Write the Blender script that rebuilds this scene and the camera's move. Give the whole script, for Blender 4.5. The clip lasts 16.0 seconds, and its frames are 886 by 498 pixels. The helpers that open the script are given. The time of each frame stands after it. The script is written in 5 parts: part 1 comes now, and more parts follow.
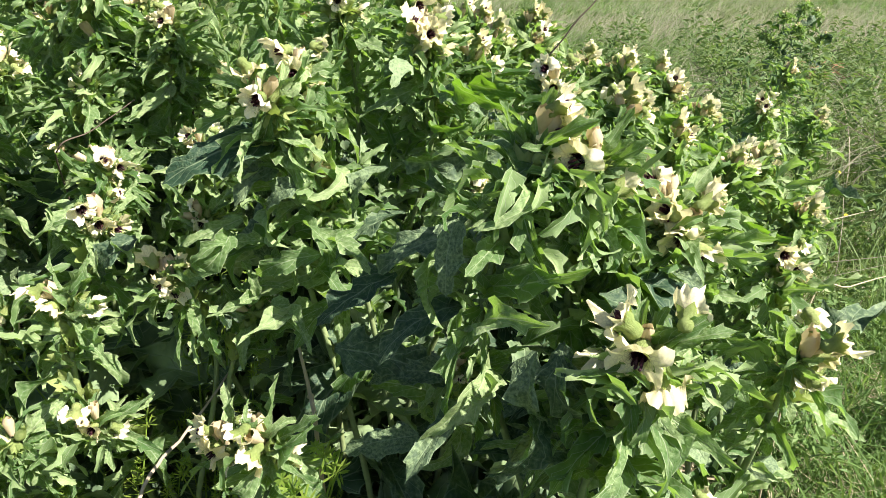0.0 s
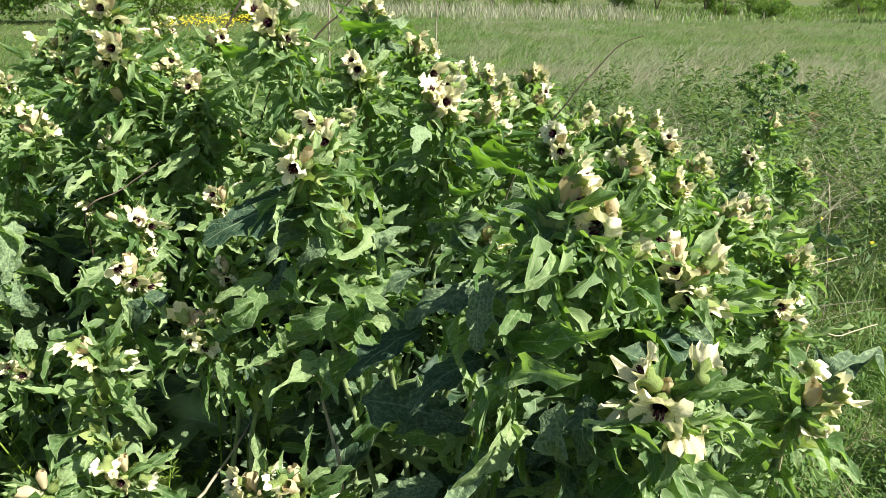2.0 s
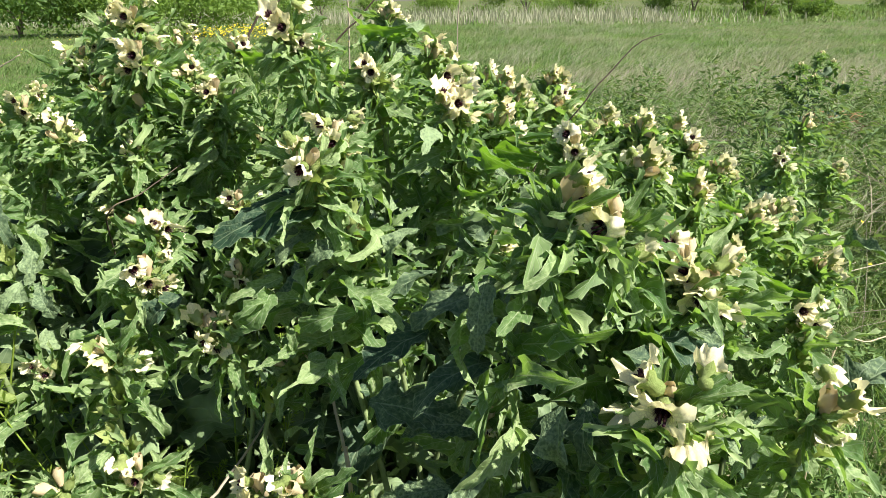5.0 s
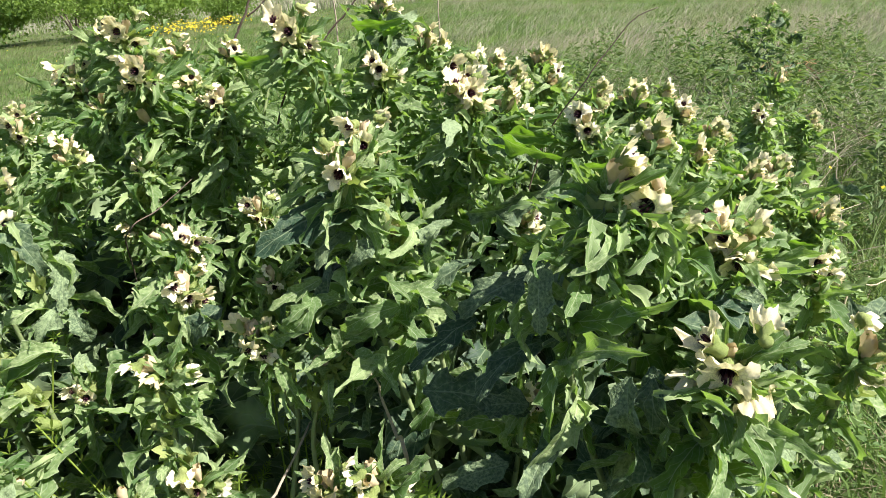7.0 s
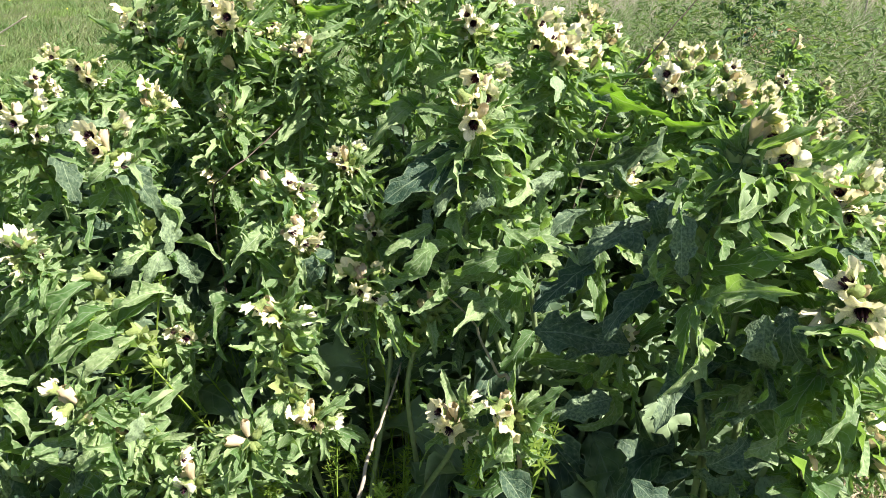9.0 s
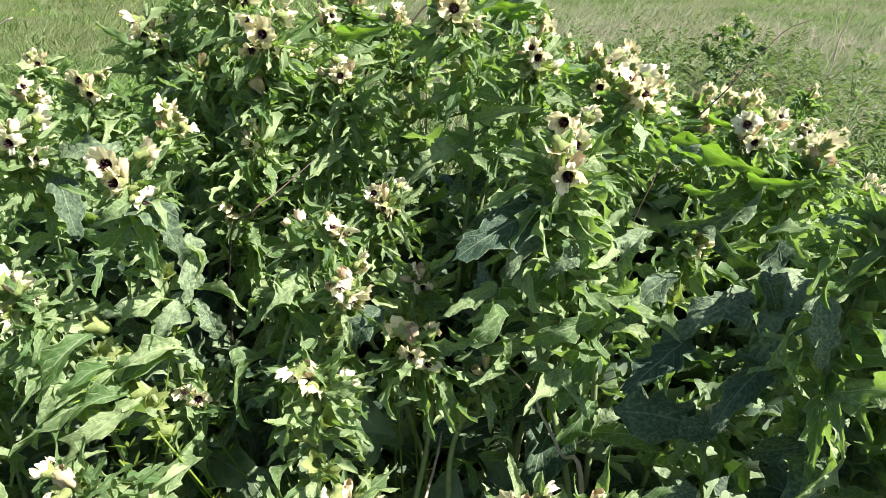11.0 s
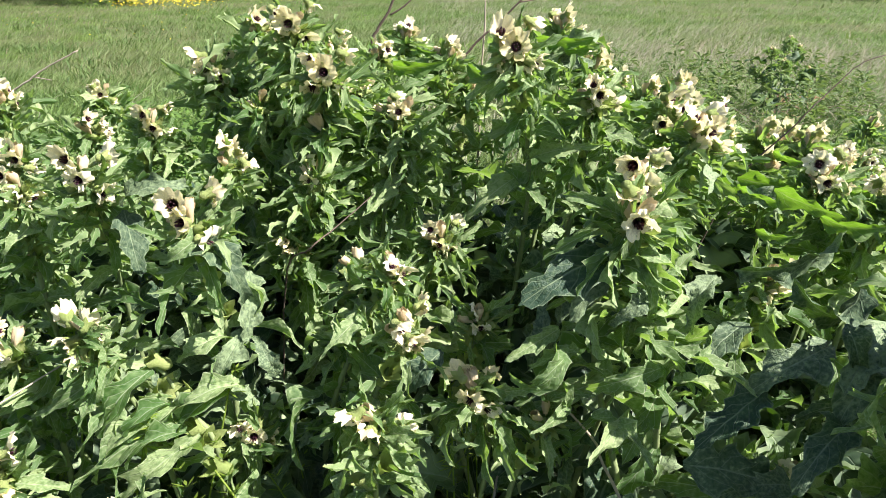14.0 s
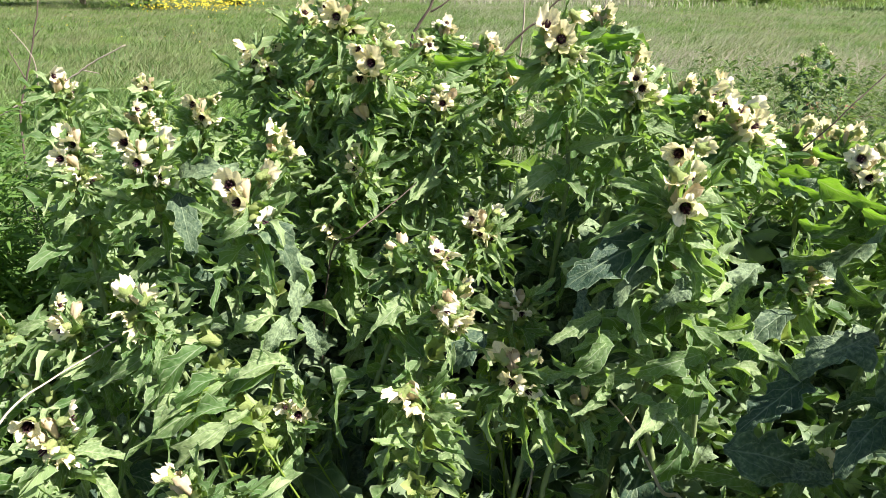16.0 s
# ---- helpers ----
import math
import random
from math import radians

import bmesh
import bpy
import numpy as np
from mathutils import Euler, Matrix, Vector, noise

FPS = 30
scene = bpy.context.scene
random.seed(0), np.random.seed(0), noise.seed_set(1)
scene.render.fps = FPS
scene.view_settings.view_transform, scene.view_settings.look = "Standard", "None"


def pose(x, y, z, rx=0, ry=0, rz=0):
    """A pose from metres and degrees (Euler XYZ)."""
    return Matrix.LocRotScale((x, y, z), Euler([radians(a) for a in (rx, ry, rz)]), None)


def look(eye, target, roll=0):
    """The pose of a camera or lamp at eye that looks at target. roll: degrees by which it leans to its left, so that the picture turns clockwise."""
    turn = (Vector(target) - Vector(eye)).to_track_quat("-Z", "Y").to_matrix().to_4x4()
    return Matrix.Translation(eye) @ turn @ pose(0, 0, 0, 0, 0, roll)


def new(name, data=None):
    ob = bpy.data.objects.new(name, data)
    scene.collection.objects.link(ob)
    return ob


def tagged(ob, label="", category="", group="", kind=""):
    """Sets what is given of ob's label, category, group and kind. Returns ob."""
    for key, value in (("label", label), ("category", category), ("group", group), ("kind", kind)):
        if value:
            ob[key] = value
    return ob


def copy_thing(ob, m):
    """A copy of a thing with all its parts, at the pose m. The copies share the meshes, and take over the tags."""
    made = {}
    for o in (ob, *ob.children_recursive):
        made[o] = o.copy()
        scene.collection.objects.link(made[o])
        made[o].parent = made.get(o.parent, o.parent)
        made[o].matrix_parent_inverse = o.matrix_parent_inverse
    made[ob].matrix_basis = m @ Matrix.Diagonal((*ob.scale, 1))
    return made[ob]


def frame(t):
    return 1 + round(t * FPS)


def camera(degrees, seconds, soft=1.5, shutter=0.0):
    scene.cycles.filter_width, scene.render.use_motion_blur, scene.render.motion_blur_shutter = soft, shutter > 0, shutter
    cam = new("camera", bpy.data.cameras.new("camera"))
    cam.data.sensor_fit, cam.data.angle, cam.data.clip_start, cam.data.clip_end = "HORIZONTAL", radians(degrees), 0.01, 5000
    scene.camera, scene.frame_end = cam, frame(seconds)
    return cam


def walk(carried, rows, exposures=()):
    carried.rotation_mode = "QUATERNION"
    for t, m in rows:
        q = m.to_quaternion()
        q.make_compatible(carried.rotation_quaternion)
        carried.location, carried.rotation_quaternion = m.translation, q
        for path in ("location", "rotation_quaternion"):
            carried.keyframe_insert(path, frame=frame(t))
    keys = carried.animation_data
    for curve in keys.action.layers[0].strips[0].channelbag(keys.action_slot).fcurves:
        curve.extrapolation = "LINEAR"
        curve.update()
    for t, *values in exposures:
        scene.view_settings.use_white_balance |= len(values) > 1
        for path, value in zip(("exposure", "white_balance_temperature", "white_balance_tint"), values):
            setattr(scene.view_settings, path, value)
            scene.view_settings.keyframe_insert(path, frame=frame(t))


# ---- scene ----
cam = camera(67.9, 16.0, soft=0.75)
PATH = [
    (0, (0.069, 0.025, 0.898), (-0.023, 1.837, 0.055), 0.4),
    (0.5, (0.069, 0.015, 0.903), (-0.045, 1.848, 0.111), -0.3),
    (1, (0.064, 0.002, 0.916), (-0.087, 1.848, 0.16), -1.1),
    (1.5, (0.059, 0.007, 0.909), (-0.04, 1.863, 0.169), -0.4),
    (2, (0.039, -0.005, 0.924), (-0.015, 1.859, 0.2), 0.6),
    (2.5, (0.035, -0.002, 0.918), (0.0, 1.857, 0.183), 1.6),
    (3, (0.05, 0.006, 0.912), (-0.046, 1.856, 0.158), 0.4),
    (3.5, (0.063, 0.003, 0.913), (-0.056, 1.846, 0.146), -0.4),
    (4, (0.061, 0.009, 0.911), (-0.05, 1.857, 0.154), -0.9),
    (4.2, (0.059, 0.0, 0.912), (-0.079, 1.861, 0.191), -0.4),
    (6.3, (0.07, -0.001, 0.932), (-0.142, 1.86, 0.231), -2.1),
    (6.5, (0.062, -0.006, 0.934), (-0.096, 1.853, 0.214), -4.7),
    (7, (0.001, -0.018, 0.938), (-0.065, 1.827, 0.168), -5.0),
    (7.5, (-0.06, -0.059, 0.937), (-0.112, 1.761, 0.11), -7.1),
    (8, (-0.119, -0.115, 0.953), (-0.085, 1.692, 0.096), -5.7),
    (8.5, (-0.14, -0.13, 0.955), (-0.007, 1.661, 0.075), -3.9),
    (9, (-0.149, -0.052, 0.952), (-0.108, 1.738, 0.062), -2.6),
    (9.2, (-0.154, -0.028, 0.954), (-0.183, 1.772, 0.083), -2.6),
    (11.3, (-0.247, 0.046, 0.947), (-0.077, 1.865, 0.134), 1.5),
    (11.5, (-0.247, 0.041, 0.96), (-0.096, 1.871, 0.168), 1.0),
    (12, (-0.26, 0.042, 0.964), (-0.132, 1.9, 0.234), 1.3),
    (12.5, (-0.258, 0.057, 0.959), (-0.128, 1.913, 0.226), 1.7),
    (13, (-0.266, 0.06, 0.957), (-0.195, 1.911, 0.205), 1.8),
    (13.5, (-0.252, 0.062, 0.956), (-0.198, 1.905, 0.181), 1.0),
    (14, (-0.265, 0.064, 0.962), (-0.215, 1.905, 0.182), 0.7),
    (14.5, (-0.275, 0.06, 0.965), (-0.252, 1.906, 0.198), -0.0),
    (15, (-0.336, 0.055, 0.957), (-0.381, 1.898, 0.182), 1.9),
    (15.5, (-0.345, 0.051, 0.944), (-0.382, 1.89, 0.159), 2.0),
    (16, (-0.289, 0.042, 0.949), (-0.298, 1.891, 0.185), 1.1),
]
walk(cam, [(t, look(eye, target, roll)) for t, eye, target, roll in PATH],
     exposures=[(0.0, 1.53, 6360, 14), (1.5, 1.30, 6370, 6), (4.2, 1.34, 6370, 7), (6.5, 1.32, 6290, 16), (8.0, 1.59, 6200, 17), (9.0, 1.63, 6160, 18), (12.5, 1.55, 6120, 22), (16.0, 1.56, 6180, 19)])

# ---- world, sun ----
SUN_AZ, SUN_EL = 110.0, 48.0  # degrees: clockwise from +y, above the horizon
world = bpy.data.worlds.new("world")
scene.world = world
world.use_nodes = True
wn = world.node_tree
sky = wn.nodes.new("ShaderNodeTexSky")
sky.sky_type, sky.sun_disc = "NISHITA", False
sky.sun_elevation, sky.sun_rotation = radians(SUN_EL), radians(SUN_AZ)
wn.nodes["Background"].inputs["Strength"].default_value = 0.05
wn.links.new(sky.outputs[0], wn.nodes["Background"].inputs["Color"])
sun = new("sun", bpy.data.lights.new("sun", "SUN"))
sun.data.energy, sun.data.angle, sun.data.color = 5.0, radians(0.5), (1.0, 0.95, 0.86)
az, el = radians(SUN_AZ), radians(SUN_EL)
SUNWAY = Vector((math.sin(az) * math.cos(el), math.cos(az) * math.cos(el), math.sin(el)))
sun.matrix_world = look(SUNWAY * 50, (0, 0, 0))


# ---- materials ----
def material(name, rough=0.6, spec=0.3):
    """A node material: its tree, its Principled node and a short way to add nodes."""
    mat = bpy.data.materials.new(name)
    mat.use_nodes = True
    tree = mat.node_tree
    bsdf = tree.nodes["Principled BSDF"]
    bsdf.inputs["Roughness"].default_value = rough
    bsdf.inputs["Specular IOR Level"].default_value = spec
    return mat, tree, bsdf


def node(tree, kind, *links, **values):
    n = tree.nodes.new(kind)
    for key, v in values.items():
        if key == "operation":
            n.operation = v
        elif key == "data_type":
            n.data_type = v
        elif key == "blend_type":
            n.blend_type = v
    for slot, v in links:
        if isinstance(v, bpy.types.NodeSocket):
            tree.links.new(v, n.inputs[slot])
        else:
            n.inputs[slot].default_value = v
    return n


def calc(tree, operation, a, b=0.0, c=0.0):
    return node(tree, "ShaderNodeMath", (0, a), (1, b), (2, c), operation=operation).outputs[0]


def blend(tree, fac, a, b, blend_type="MIX"):
    n = tree.nodes.new("ShaderNodeMix")
    n.data_type, n.blend_type = "RGBA", blend_type
    for slot, v in ((0, fac), (6, a), (7, b)):
        if isinstance(v, bpy.types.NodeSocket):
            tree.links.new(v, n.inputs[slot])
        else:
            n.inputs[slot].default_value = (*v, 1) if slot and len(v) == 3 else v
    return n.outputs[2]


def ramp(tree, fac, stops):
    n = tree.nodes.new("ShaderNodeValToRGB")
    while len(n.color_ramp.elements) < len(stops):
        n.color_ramp.elements.new(0.5)
    for e, (at, colour) in zip(n.color_ramp.elements, stops):
        e.position, e.color = at, (*colour, 1)
    tree.links.new(fac, n.inputs[0])
    return n.outputs[0]


def speckle(tree, scale, detail=3.0, coords=None):
    n = node(tree, "ShaderNodeTexNoise", ("Scale", scale), ("Detail", detail))
    if coords is None:
        coords = tree.nodes.new("ShaderNodeTexCoord").outputs["Object"]
    tree.links.new(coords, n.inputs["Vector"])
    return n.outputs["Fac"]


def thin(tree, bsdf, colour, amount):
    """Lets light through a thin leaf or petal."""
    glow = tree.nodes.new("ShaderNodeBsdfTranslucent")
    if isinstance(colour, bpy.types.NodeSocket):
        tree.links.new(colour, glow.inputs["Color"])
    else:
        glow.inputs["Color"].default_value = (*colour, 1)
    mix = tree.nodes.new("ShaderNodeMixShader")
    mix.inputs[0].default_value = amount
    tree.links.new(bsdf.outputs[0], mix.inputs[1])
    tree.links.new(glow.outputs[0], mix.inputs[2])
    tree.links.new(mix.outputs[0], tree.nodes["Material Output"].inputs["Surface"])


def leaf_material(name, dark, light, vein, through_colour, amount=0.26, ribs=6.0, rough=0.56):
    mat, tree, bsdf = material(name, rough, 0.22)
    uv = tree.nodes.new("ShaderNodeUVMap").outputs[0]
    split = node(tree, "ShaderNodeSeparateXYZ", (0, uv))
    off = calc(tree, "ABSOLUTE", calc(tree, "SUBTRACT", split.outputs[0], 0.5))
    mid = calc(tree, "SUBTRACT", 1.0, calc(tree, "DIVIDE", off, 0.035))
    saw = calc(tree, "FRACT", calc(tree, "SUBTRACT", calc(tree, "MULTIPLY", split.outputs[1], ribs), calc(tree, "MULTIPLY", off, ribs * 0.55)))
    side = calc(tree, "SUBTRACT", 1.0, calc(tree, "DIVIDE", calc(tree, "ABSOLUTE", calc(tree, "SUBTRACT", saw, 0.5)), 0.07))
    side = calc(tree, "MULTIPLY", side, 0.6)
    ribbed = node(tree, "ShaderNodeMath", (0, calc(tree, "MAXIMUM", mid, side)), (1, 0.0), operation="MAXIMUM")
    ribbed.use_clamp = True
    rnd = tree.nodes.new("ShaderNodeObjectInfo").outputs["Random"]
    isle = tree.nodes.new("ShaderNodeNewGeometry").outputs["Random Per Island"]
    rnd = calc(tree, "FRACT", calc(tree, "ADD", rnd, isle))
    blotch = speckle(tree, 26.0, 5.0)
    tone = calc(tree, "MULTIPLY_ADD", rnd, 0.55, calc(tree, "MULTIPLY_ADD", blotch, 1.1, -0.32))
    # weighted to the dark end: shade between the leaves sits in the colour
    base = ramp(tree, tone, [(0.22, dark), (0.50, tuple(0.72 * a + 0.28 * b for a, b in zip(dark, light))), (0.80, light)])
    fine = speckle(tree, 900.0, 1.0)
    base = blend(tree, calc(tree, "MULTIPLY", fine, 0.08), base, (0.30, 0.38, 0.26))
    rim = node(tree, "ShaderNodeMapRange", (0, off), (1, 0.455), (2, 0.495), (3, 0.0), (4, 0.45)).outputs[0]
    base = blend(tree, calc(tree, "MULTIPLY", ribbed.outputs[0], 0.62), base, vein)
    base = blend(tree, rim, base, vein)
    tree.links.new(base, bsdf.inputs["Base Color"])
    height = calc(tree, "MULTIPLY_ADD", ribbed.outputs[0], -0.45, calc(tree, "MULTIPLY", speckle(tree, 70.0), 0.45))
    height = calc(tree, "MULTIPLY_ADD", speckle(tree, 9.0, 3.0), 1.6, height)
    bump = node(tree, "ShaderNodeBump", ("Strength", 0.45), ("Distance", 0.005), ("Height", height))
    tree.links.new(bump.outputs[0], bsdf.inputs["Normal"])
    shine = blend(tree, rnd, through_colour, tuple(c * 0.75 for c in through_colour))
    shine = blend(tree, calc(tree, "MULTIPLY", blotch, 0.4), shine, tuple(c * 0.45 for c in through_colour))
    thin(tree, bsdf, blend(tree, calc(tree, "MULTIPLY", ribbed.outputs[0], 0.7), shine, vein), amount)
    return mat


def plain_material(name, dark, light, scale=60.0, rough=0.7, through_colour=None, amount=0.3, bump=0.3, own=0.2):
    mat, tree, bsdf = material(name, rough, 0.25)
    rnd = tree.nodes.new("ShaderNodeObjectInfo").outputs["Random"]
    isle = tree.nodes.new("ShaderNodeNewGeometry").outputs["Random Per Island"]
    tone = calc(tree, "MULTIPLY_ADD", speckle(tree, scale), 0.5, calc(tree, "MULTIPLY_ADD", isle, 0.6 - own, calc(tree, "MULTIPLY", rnd, own)))
    tree.links.new(ramp(tree, tone, [(0.2, dark), (0.85, light)]), bsdf.inputs["Base Color"])
    b = node(tree, "ShaderNodeBump", ("Strength", bump), ("Distance", 0.002), ("Height", speckle(tree, scale * 4)))
    tree.links.new(b.outputs[0], bsdf.inputs["Normal"])
    if through_colour:
        thin(tree, bsdf, through_colour, amount)
    return mat


def petal_material():
    mat, tree, bsdf = material("cream_petal", 0.6, 0.2)
    uv = tree.nodes.new("ShaderNodeUVMap").outputs[0]
    split = node(tree, "ShaderNodeSeparateXYZ", (0, uv))
    rnd = tree.nodes.new("ShaderNodeObjectInfo").outputs["Random"]
    net = node(tree, "ShaderNodeTexVoronoi", ("Scale", 420.0))
    net.feature = "DISTANCE_TO_EDGE"
    tree.links.new(tree.nodes.new("ShaderNodeTexCoord").outputs["Object"], net.inputs["Vector"])
    line = calc(tree, "SUBTRACT", 1.0, calc(tree, "DIVIDE", net.outputs["Distance"], 0.16))
    line = node(tree, "ShaderNodeClamp", (0, line)).outputs[0]
    inner = node(tree, "ShaderNodeMapRange", (0, split.outputs[1]), (1, 0.34), (2, 0.9), (3, 0.55), (4, 0.10)).outputs[0]
    cream = ramp(tree, rnd, [(0.0, (0.95, 0.92, 0.70)), (0.5, (0.93, 0.87, 0.56)), (1.0, (0.85, 0.75, 0.40))])
    cream = blend(tree, calc(tree, "MULTIPLY", speckle(tree, 140.0), 0.45), cream, (0.80, 0.70, 0.40))
    base = blend(tree, calc(tree, "MULTIPLY", line, inner), cream, (0.16, 0.05, 0.07))
    rays = node(tree, "ShaderNodeCombineXYZ", (0, calc(tree, "MULTIPLY", split.outputs[0], 26.0)), (1, calc(tree, "MULTIPLY", split.outputs[1], 2.0)), (2, calc(tree, "MULTIPLY", rnd, 40.0)))
    ragged = calc(tree, "MULTIPLY_ADD", speckle(tree, 1.0, 2.0, rays.outputs[0]), -0.34, split.outputs[1])
    heart = node(tree, "ShaderNodeMapRange", (0, ragged), (1, 0.12), (2, 0.21), (3, 1.0), (4, 0.0)).outputs[0]
    base = blend(tree, heart, base, (0.035, 0.008, 0.018))
    tree.links.new(base, bsdf.inputs["Base Color"])
    b = node(tree, "ShaderNodeBump", ("Strength", 0.4), ("Distance", 0.001), ("Height", speckle(tree, 300.0)))
    tree.links.new(b.outputs[0], bsdf.inputs["Normal"])
    thin(tree, bsdf, blend(tree, heart, (0.92, 0.84, 0.46), (0.05, 0.01, 0.02)), 0.34)
    return mat


def grass_material():
    """Blades of mixed green, with wide patches of drier growth over the field."""
    mat, tree, bsdf = material("meadow_grass", 0.6, 0.25)
    coords = tree.nodes.new("ShaderNodeTexCoord").outputs["Object"]
    isle = tree.nodes.new("ShaderNodeNewGeometry").outputs["Random Per Island"]
    tone = calc(tree, "MULTIPLY_ADD", speckle(tree, 1.3, 3, coords), 0.9, calc(tree, "MULTIPLY_ADD", isle, 0.3, -0.15))
    base = ramp(tree, tone, [(0.22, (0.070, 0.140, 0.034)), (0.6, (0.150, 0.235, 0.064)), (0.85, (0.205, 0.285, 0.088))])
    dry = node(tree, "ShaderNodeMapRange", (0, speckle(tree, 0.33, 4, coords)), (1, 0.46), (2, 0.60), (3, 0.0), (4, 0.5)).outputs[0]
    base = blend(tree, dry, base, (0.270, 0.262, 0.145))
    fresh = node(tree, "ShaderNodeMapRange", (0, speckle(tree, 0.8, 3, coords)), (1, 0.54), (2, 0.66), (3, 0.0), (4, 0.7)).outputs[0]
    base = blend(tree, fresh, base, (0.165, 0.300, 0.045))
    tree.links.new(base, bsdf.inputs["Base Color"])
    thin(tree, bsdf, blend(tree, dry, (0.24, 0.38, 0.06), (0.30, 0.28, 0.12)), 0.3)
    return mat


# LEAF's near-black end paints in shade; pale ends of LEAF and BRACT, sun glare
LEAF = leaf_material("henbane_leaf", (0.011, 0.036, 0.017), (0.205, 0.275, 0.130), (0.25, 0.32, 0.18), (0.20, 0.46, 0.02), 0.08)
YOUNG = leaf_material("young_leaf", (0.050, 0.115, 0.022), (0.150, 0.240, 0.060), (0.34, 0.44, 0.16), (0.32, 0.64, 0.03), 0.36)
BRACT = leaf_material("henbane_bract", (0.045, 0.108, 0.024), (0.335, 0.430, 0.185), (0.52, 0.59, 0.35), (0.38, 0.64, 0.08), 0.36)
PETAL = petal_material()
THROAT = plain_material("dark_throat", (0.015, 0.003, 0.008), (0.05, 0.01, 0.02), 300, 0.5)
CALYX = plain_material("calyx_green", (0.15, 0.23, 0.05), (0.44, 0.50, 0.18), 420, 0.7, (0.45, 0.6, 0.1), 0.25, bump=0.8, own=0.3)
STEM = plain_material("hairy_stem", (0.07, 0.12, 0.04), (0.25, 0.30, 0.13), 120, 0.7)
WILTED = plain_material("wilted_petal", (0.42, 0.31, 0.16), (0.74, 0.62, 0.40), 150, 0.8, (0.6, 0.5, 0.25), 0.25)
FINE = plain_material("fine_weed_green", (0.022, 0.065, 0.012), (0.105, 0.190, 0.035), 60, 0.6, (0.22, 0.42, 0.04), 0.3)
RUST = plain_material("rusty_dead_stem", (0.13, 0.065, 0.03), (0.34, 0.20, 0.10), 60, 0.85)
DUSTY = plain_material("weed_green", (0.030, 0.075, 0.018), (0.165, 0.235, 0.075), 40, 0.65, (0.24, 0.36, 0.07), 0.3)
WEED = plain_material("bedstraw_green", (0.07, 0.13, 0.02), (0.26, 0.33, 0.05), 90, 0.6, (0.35, 0.6, 0.06), 0.35)
GRASS = grass_material()
STRAW = plain_material("dry_grass", (0.28, 0.22, 0.12), (0.58, 0.50, 0.34), 14, 0.8, (0.5, 0.4, 0.2), 0.2)
PALE = plain_material("silvery_seeding_grass", (0.17, 0.19, 0.10), (0.42, 0.41, 0.29), 8, 0.7, (0.40, 0.40, 0.22), 0.3)
TWIG = plain_material("dead_stalk", (0.20, 0.16, 0.11), (0.46, 0.40, 0.30), 120, 0.85)
DARKTWIG = plain_material("dark_dead_stalk", (0.06, 0.045, 0.03), (0.16, 0.12, 0.09), 120, 0.85)
SHRUB = plain_material("shrub_leaf", (0.022, 0.060, 0.014), (0.15, 0.23, 0.045), 3, 0.6, (0.28, 0.45, 0.05), 0.35, own=0.42)
BARK = plain_material("shrub_bark", (0.08, 0.06, 0.045), (0.20, 0.16, 0.12), 30, 0.9)
YELLOW = plain_material("yellow_blossom", (0.55, 0.42, 0.02), (0.75, 0.62, 0.04), 8, 0.6, (0.7, 0.6, 0.05), 0.3)


def soil_material():
    mat, tree, bsdf = material("meadow_ground", 0.9, 0.1)
    coords = tree.nodes.new("ShaderNodeTexCoord").outputs["Object"]
    wide = speckle(tree, 0.18, 4, coords)
    mid = speckle(tree, 2.2, 5, coords)
    fine = speckle(tree, 60.0, 4, coords)
    green = ramp(tree, mid, [(0.3, (0.075, 0.125, 0.034)), (0.7, (0.16, 0.215, 0.070))])
    dry = ramp(tree, fine, [(0.3, (0.12, 0.10, 0.055)), (0.7, (0.27, 0.23, 0.13))])
    base = blend(tree, node(tree, "ShaderNodeMapRange", (0, wide), (1, 0.4), (2, 0.62), (3, 0.0), (4, 0.35)).outputs[0], green, dry)
    thatch = node(tree, "ShaderNodeMapRange", (0, speckle(tree, 11.0, 5, coords)), (1, 0.42), (2, 0.60), (3, 0.0), (4, 0.7)).outputs[0]
    base = blend(tree, thatch, base, (0.10, 0.085, 0.045))
    base = blend(tree, calc(tree, "MULTIPLY", fine, 0.7), base, (0.035, 0.042, 0.018))
    tree.links.new(base, bsdf.inputs["Base Color"])
    b = node(tree, "ShaderNodeBump", ("Strength", 0.8), ("Distance", 0.03), ("Height", speckle(tree, 35.0, 5, coords)))
    tree.links.new(b.outputs[0], bsdf.inputs["Normal"])
    return mat


SOIL = soil_material()


# ---- helpers for parts ----
def rise(x, y):
    """The ground's height: nearly flat, a little lower behind the clump."""
    return 0.012 * math.sin(1.7 * x) * math.sin(1.3 * y) - 0.05 * min(1.0, max(0.0, y - 2.0) / 4.0)


def mesh(name, verts, faces, mat, uvs=None, smooth=True):
    me = bpy.data.meshes.new(name)
    me.from_pydata([tuple(v) for v in verts], [], faces)
    if uvs is not None:
        layer = me.uv_layers.new(name="UVMap")
        loops = np.empty(len(me.loops), dtype=np.int32)
        me.loops.foreach_get("vertex_index", loops)
        layer.data.foreach_set("uv", np.asarray(uvs, dtype=np.float32)[loops].ravel())
    me.polygons.foreach_set("use_smooth", [smooth] * len(me.polygons))
    me.materials.append(mat)
    me.update()
    return me


def world_of(ob):
    m = ob.matrix_basis.copy()
    while ob.parent:
        ob = ob.parent
        m = ob.matrix_basis @ m
    return m


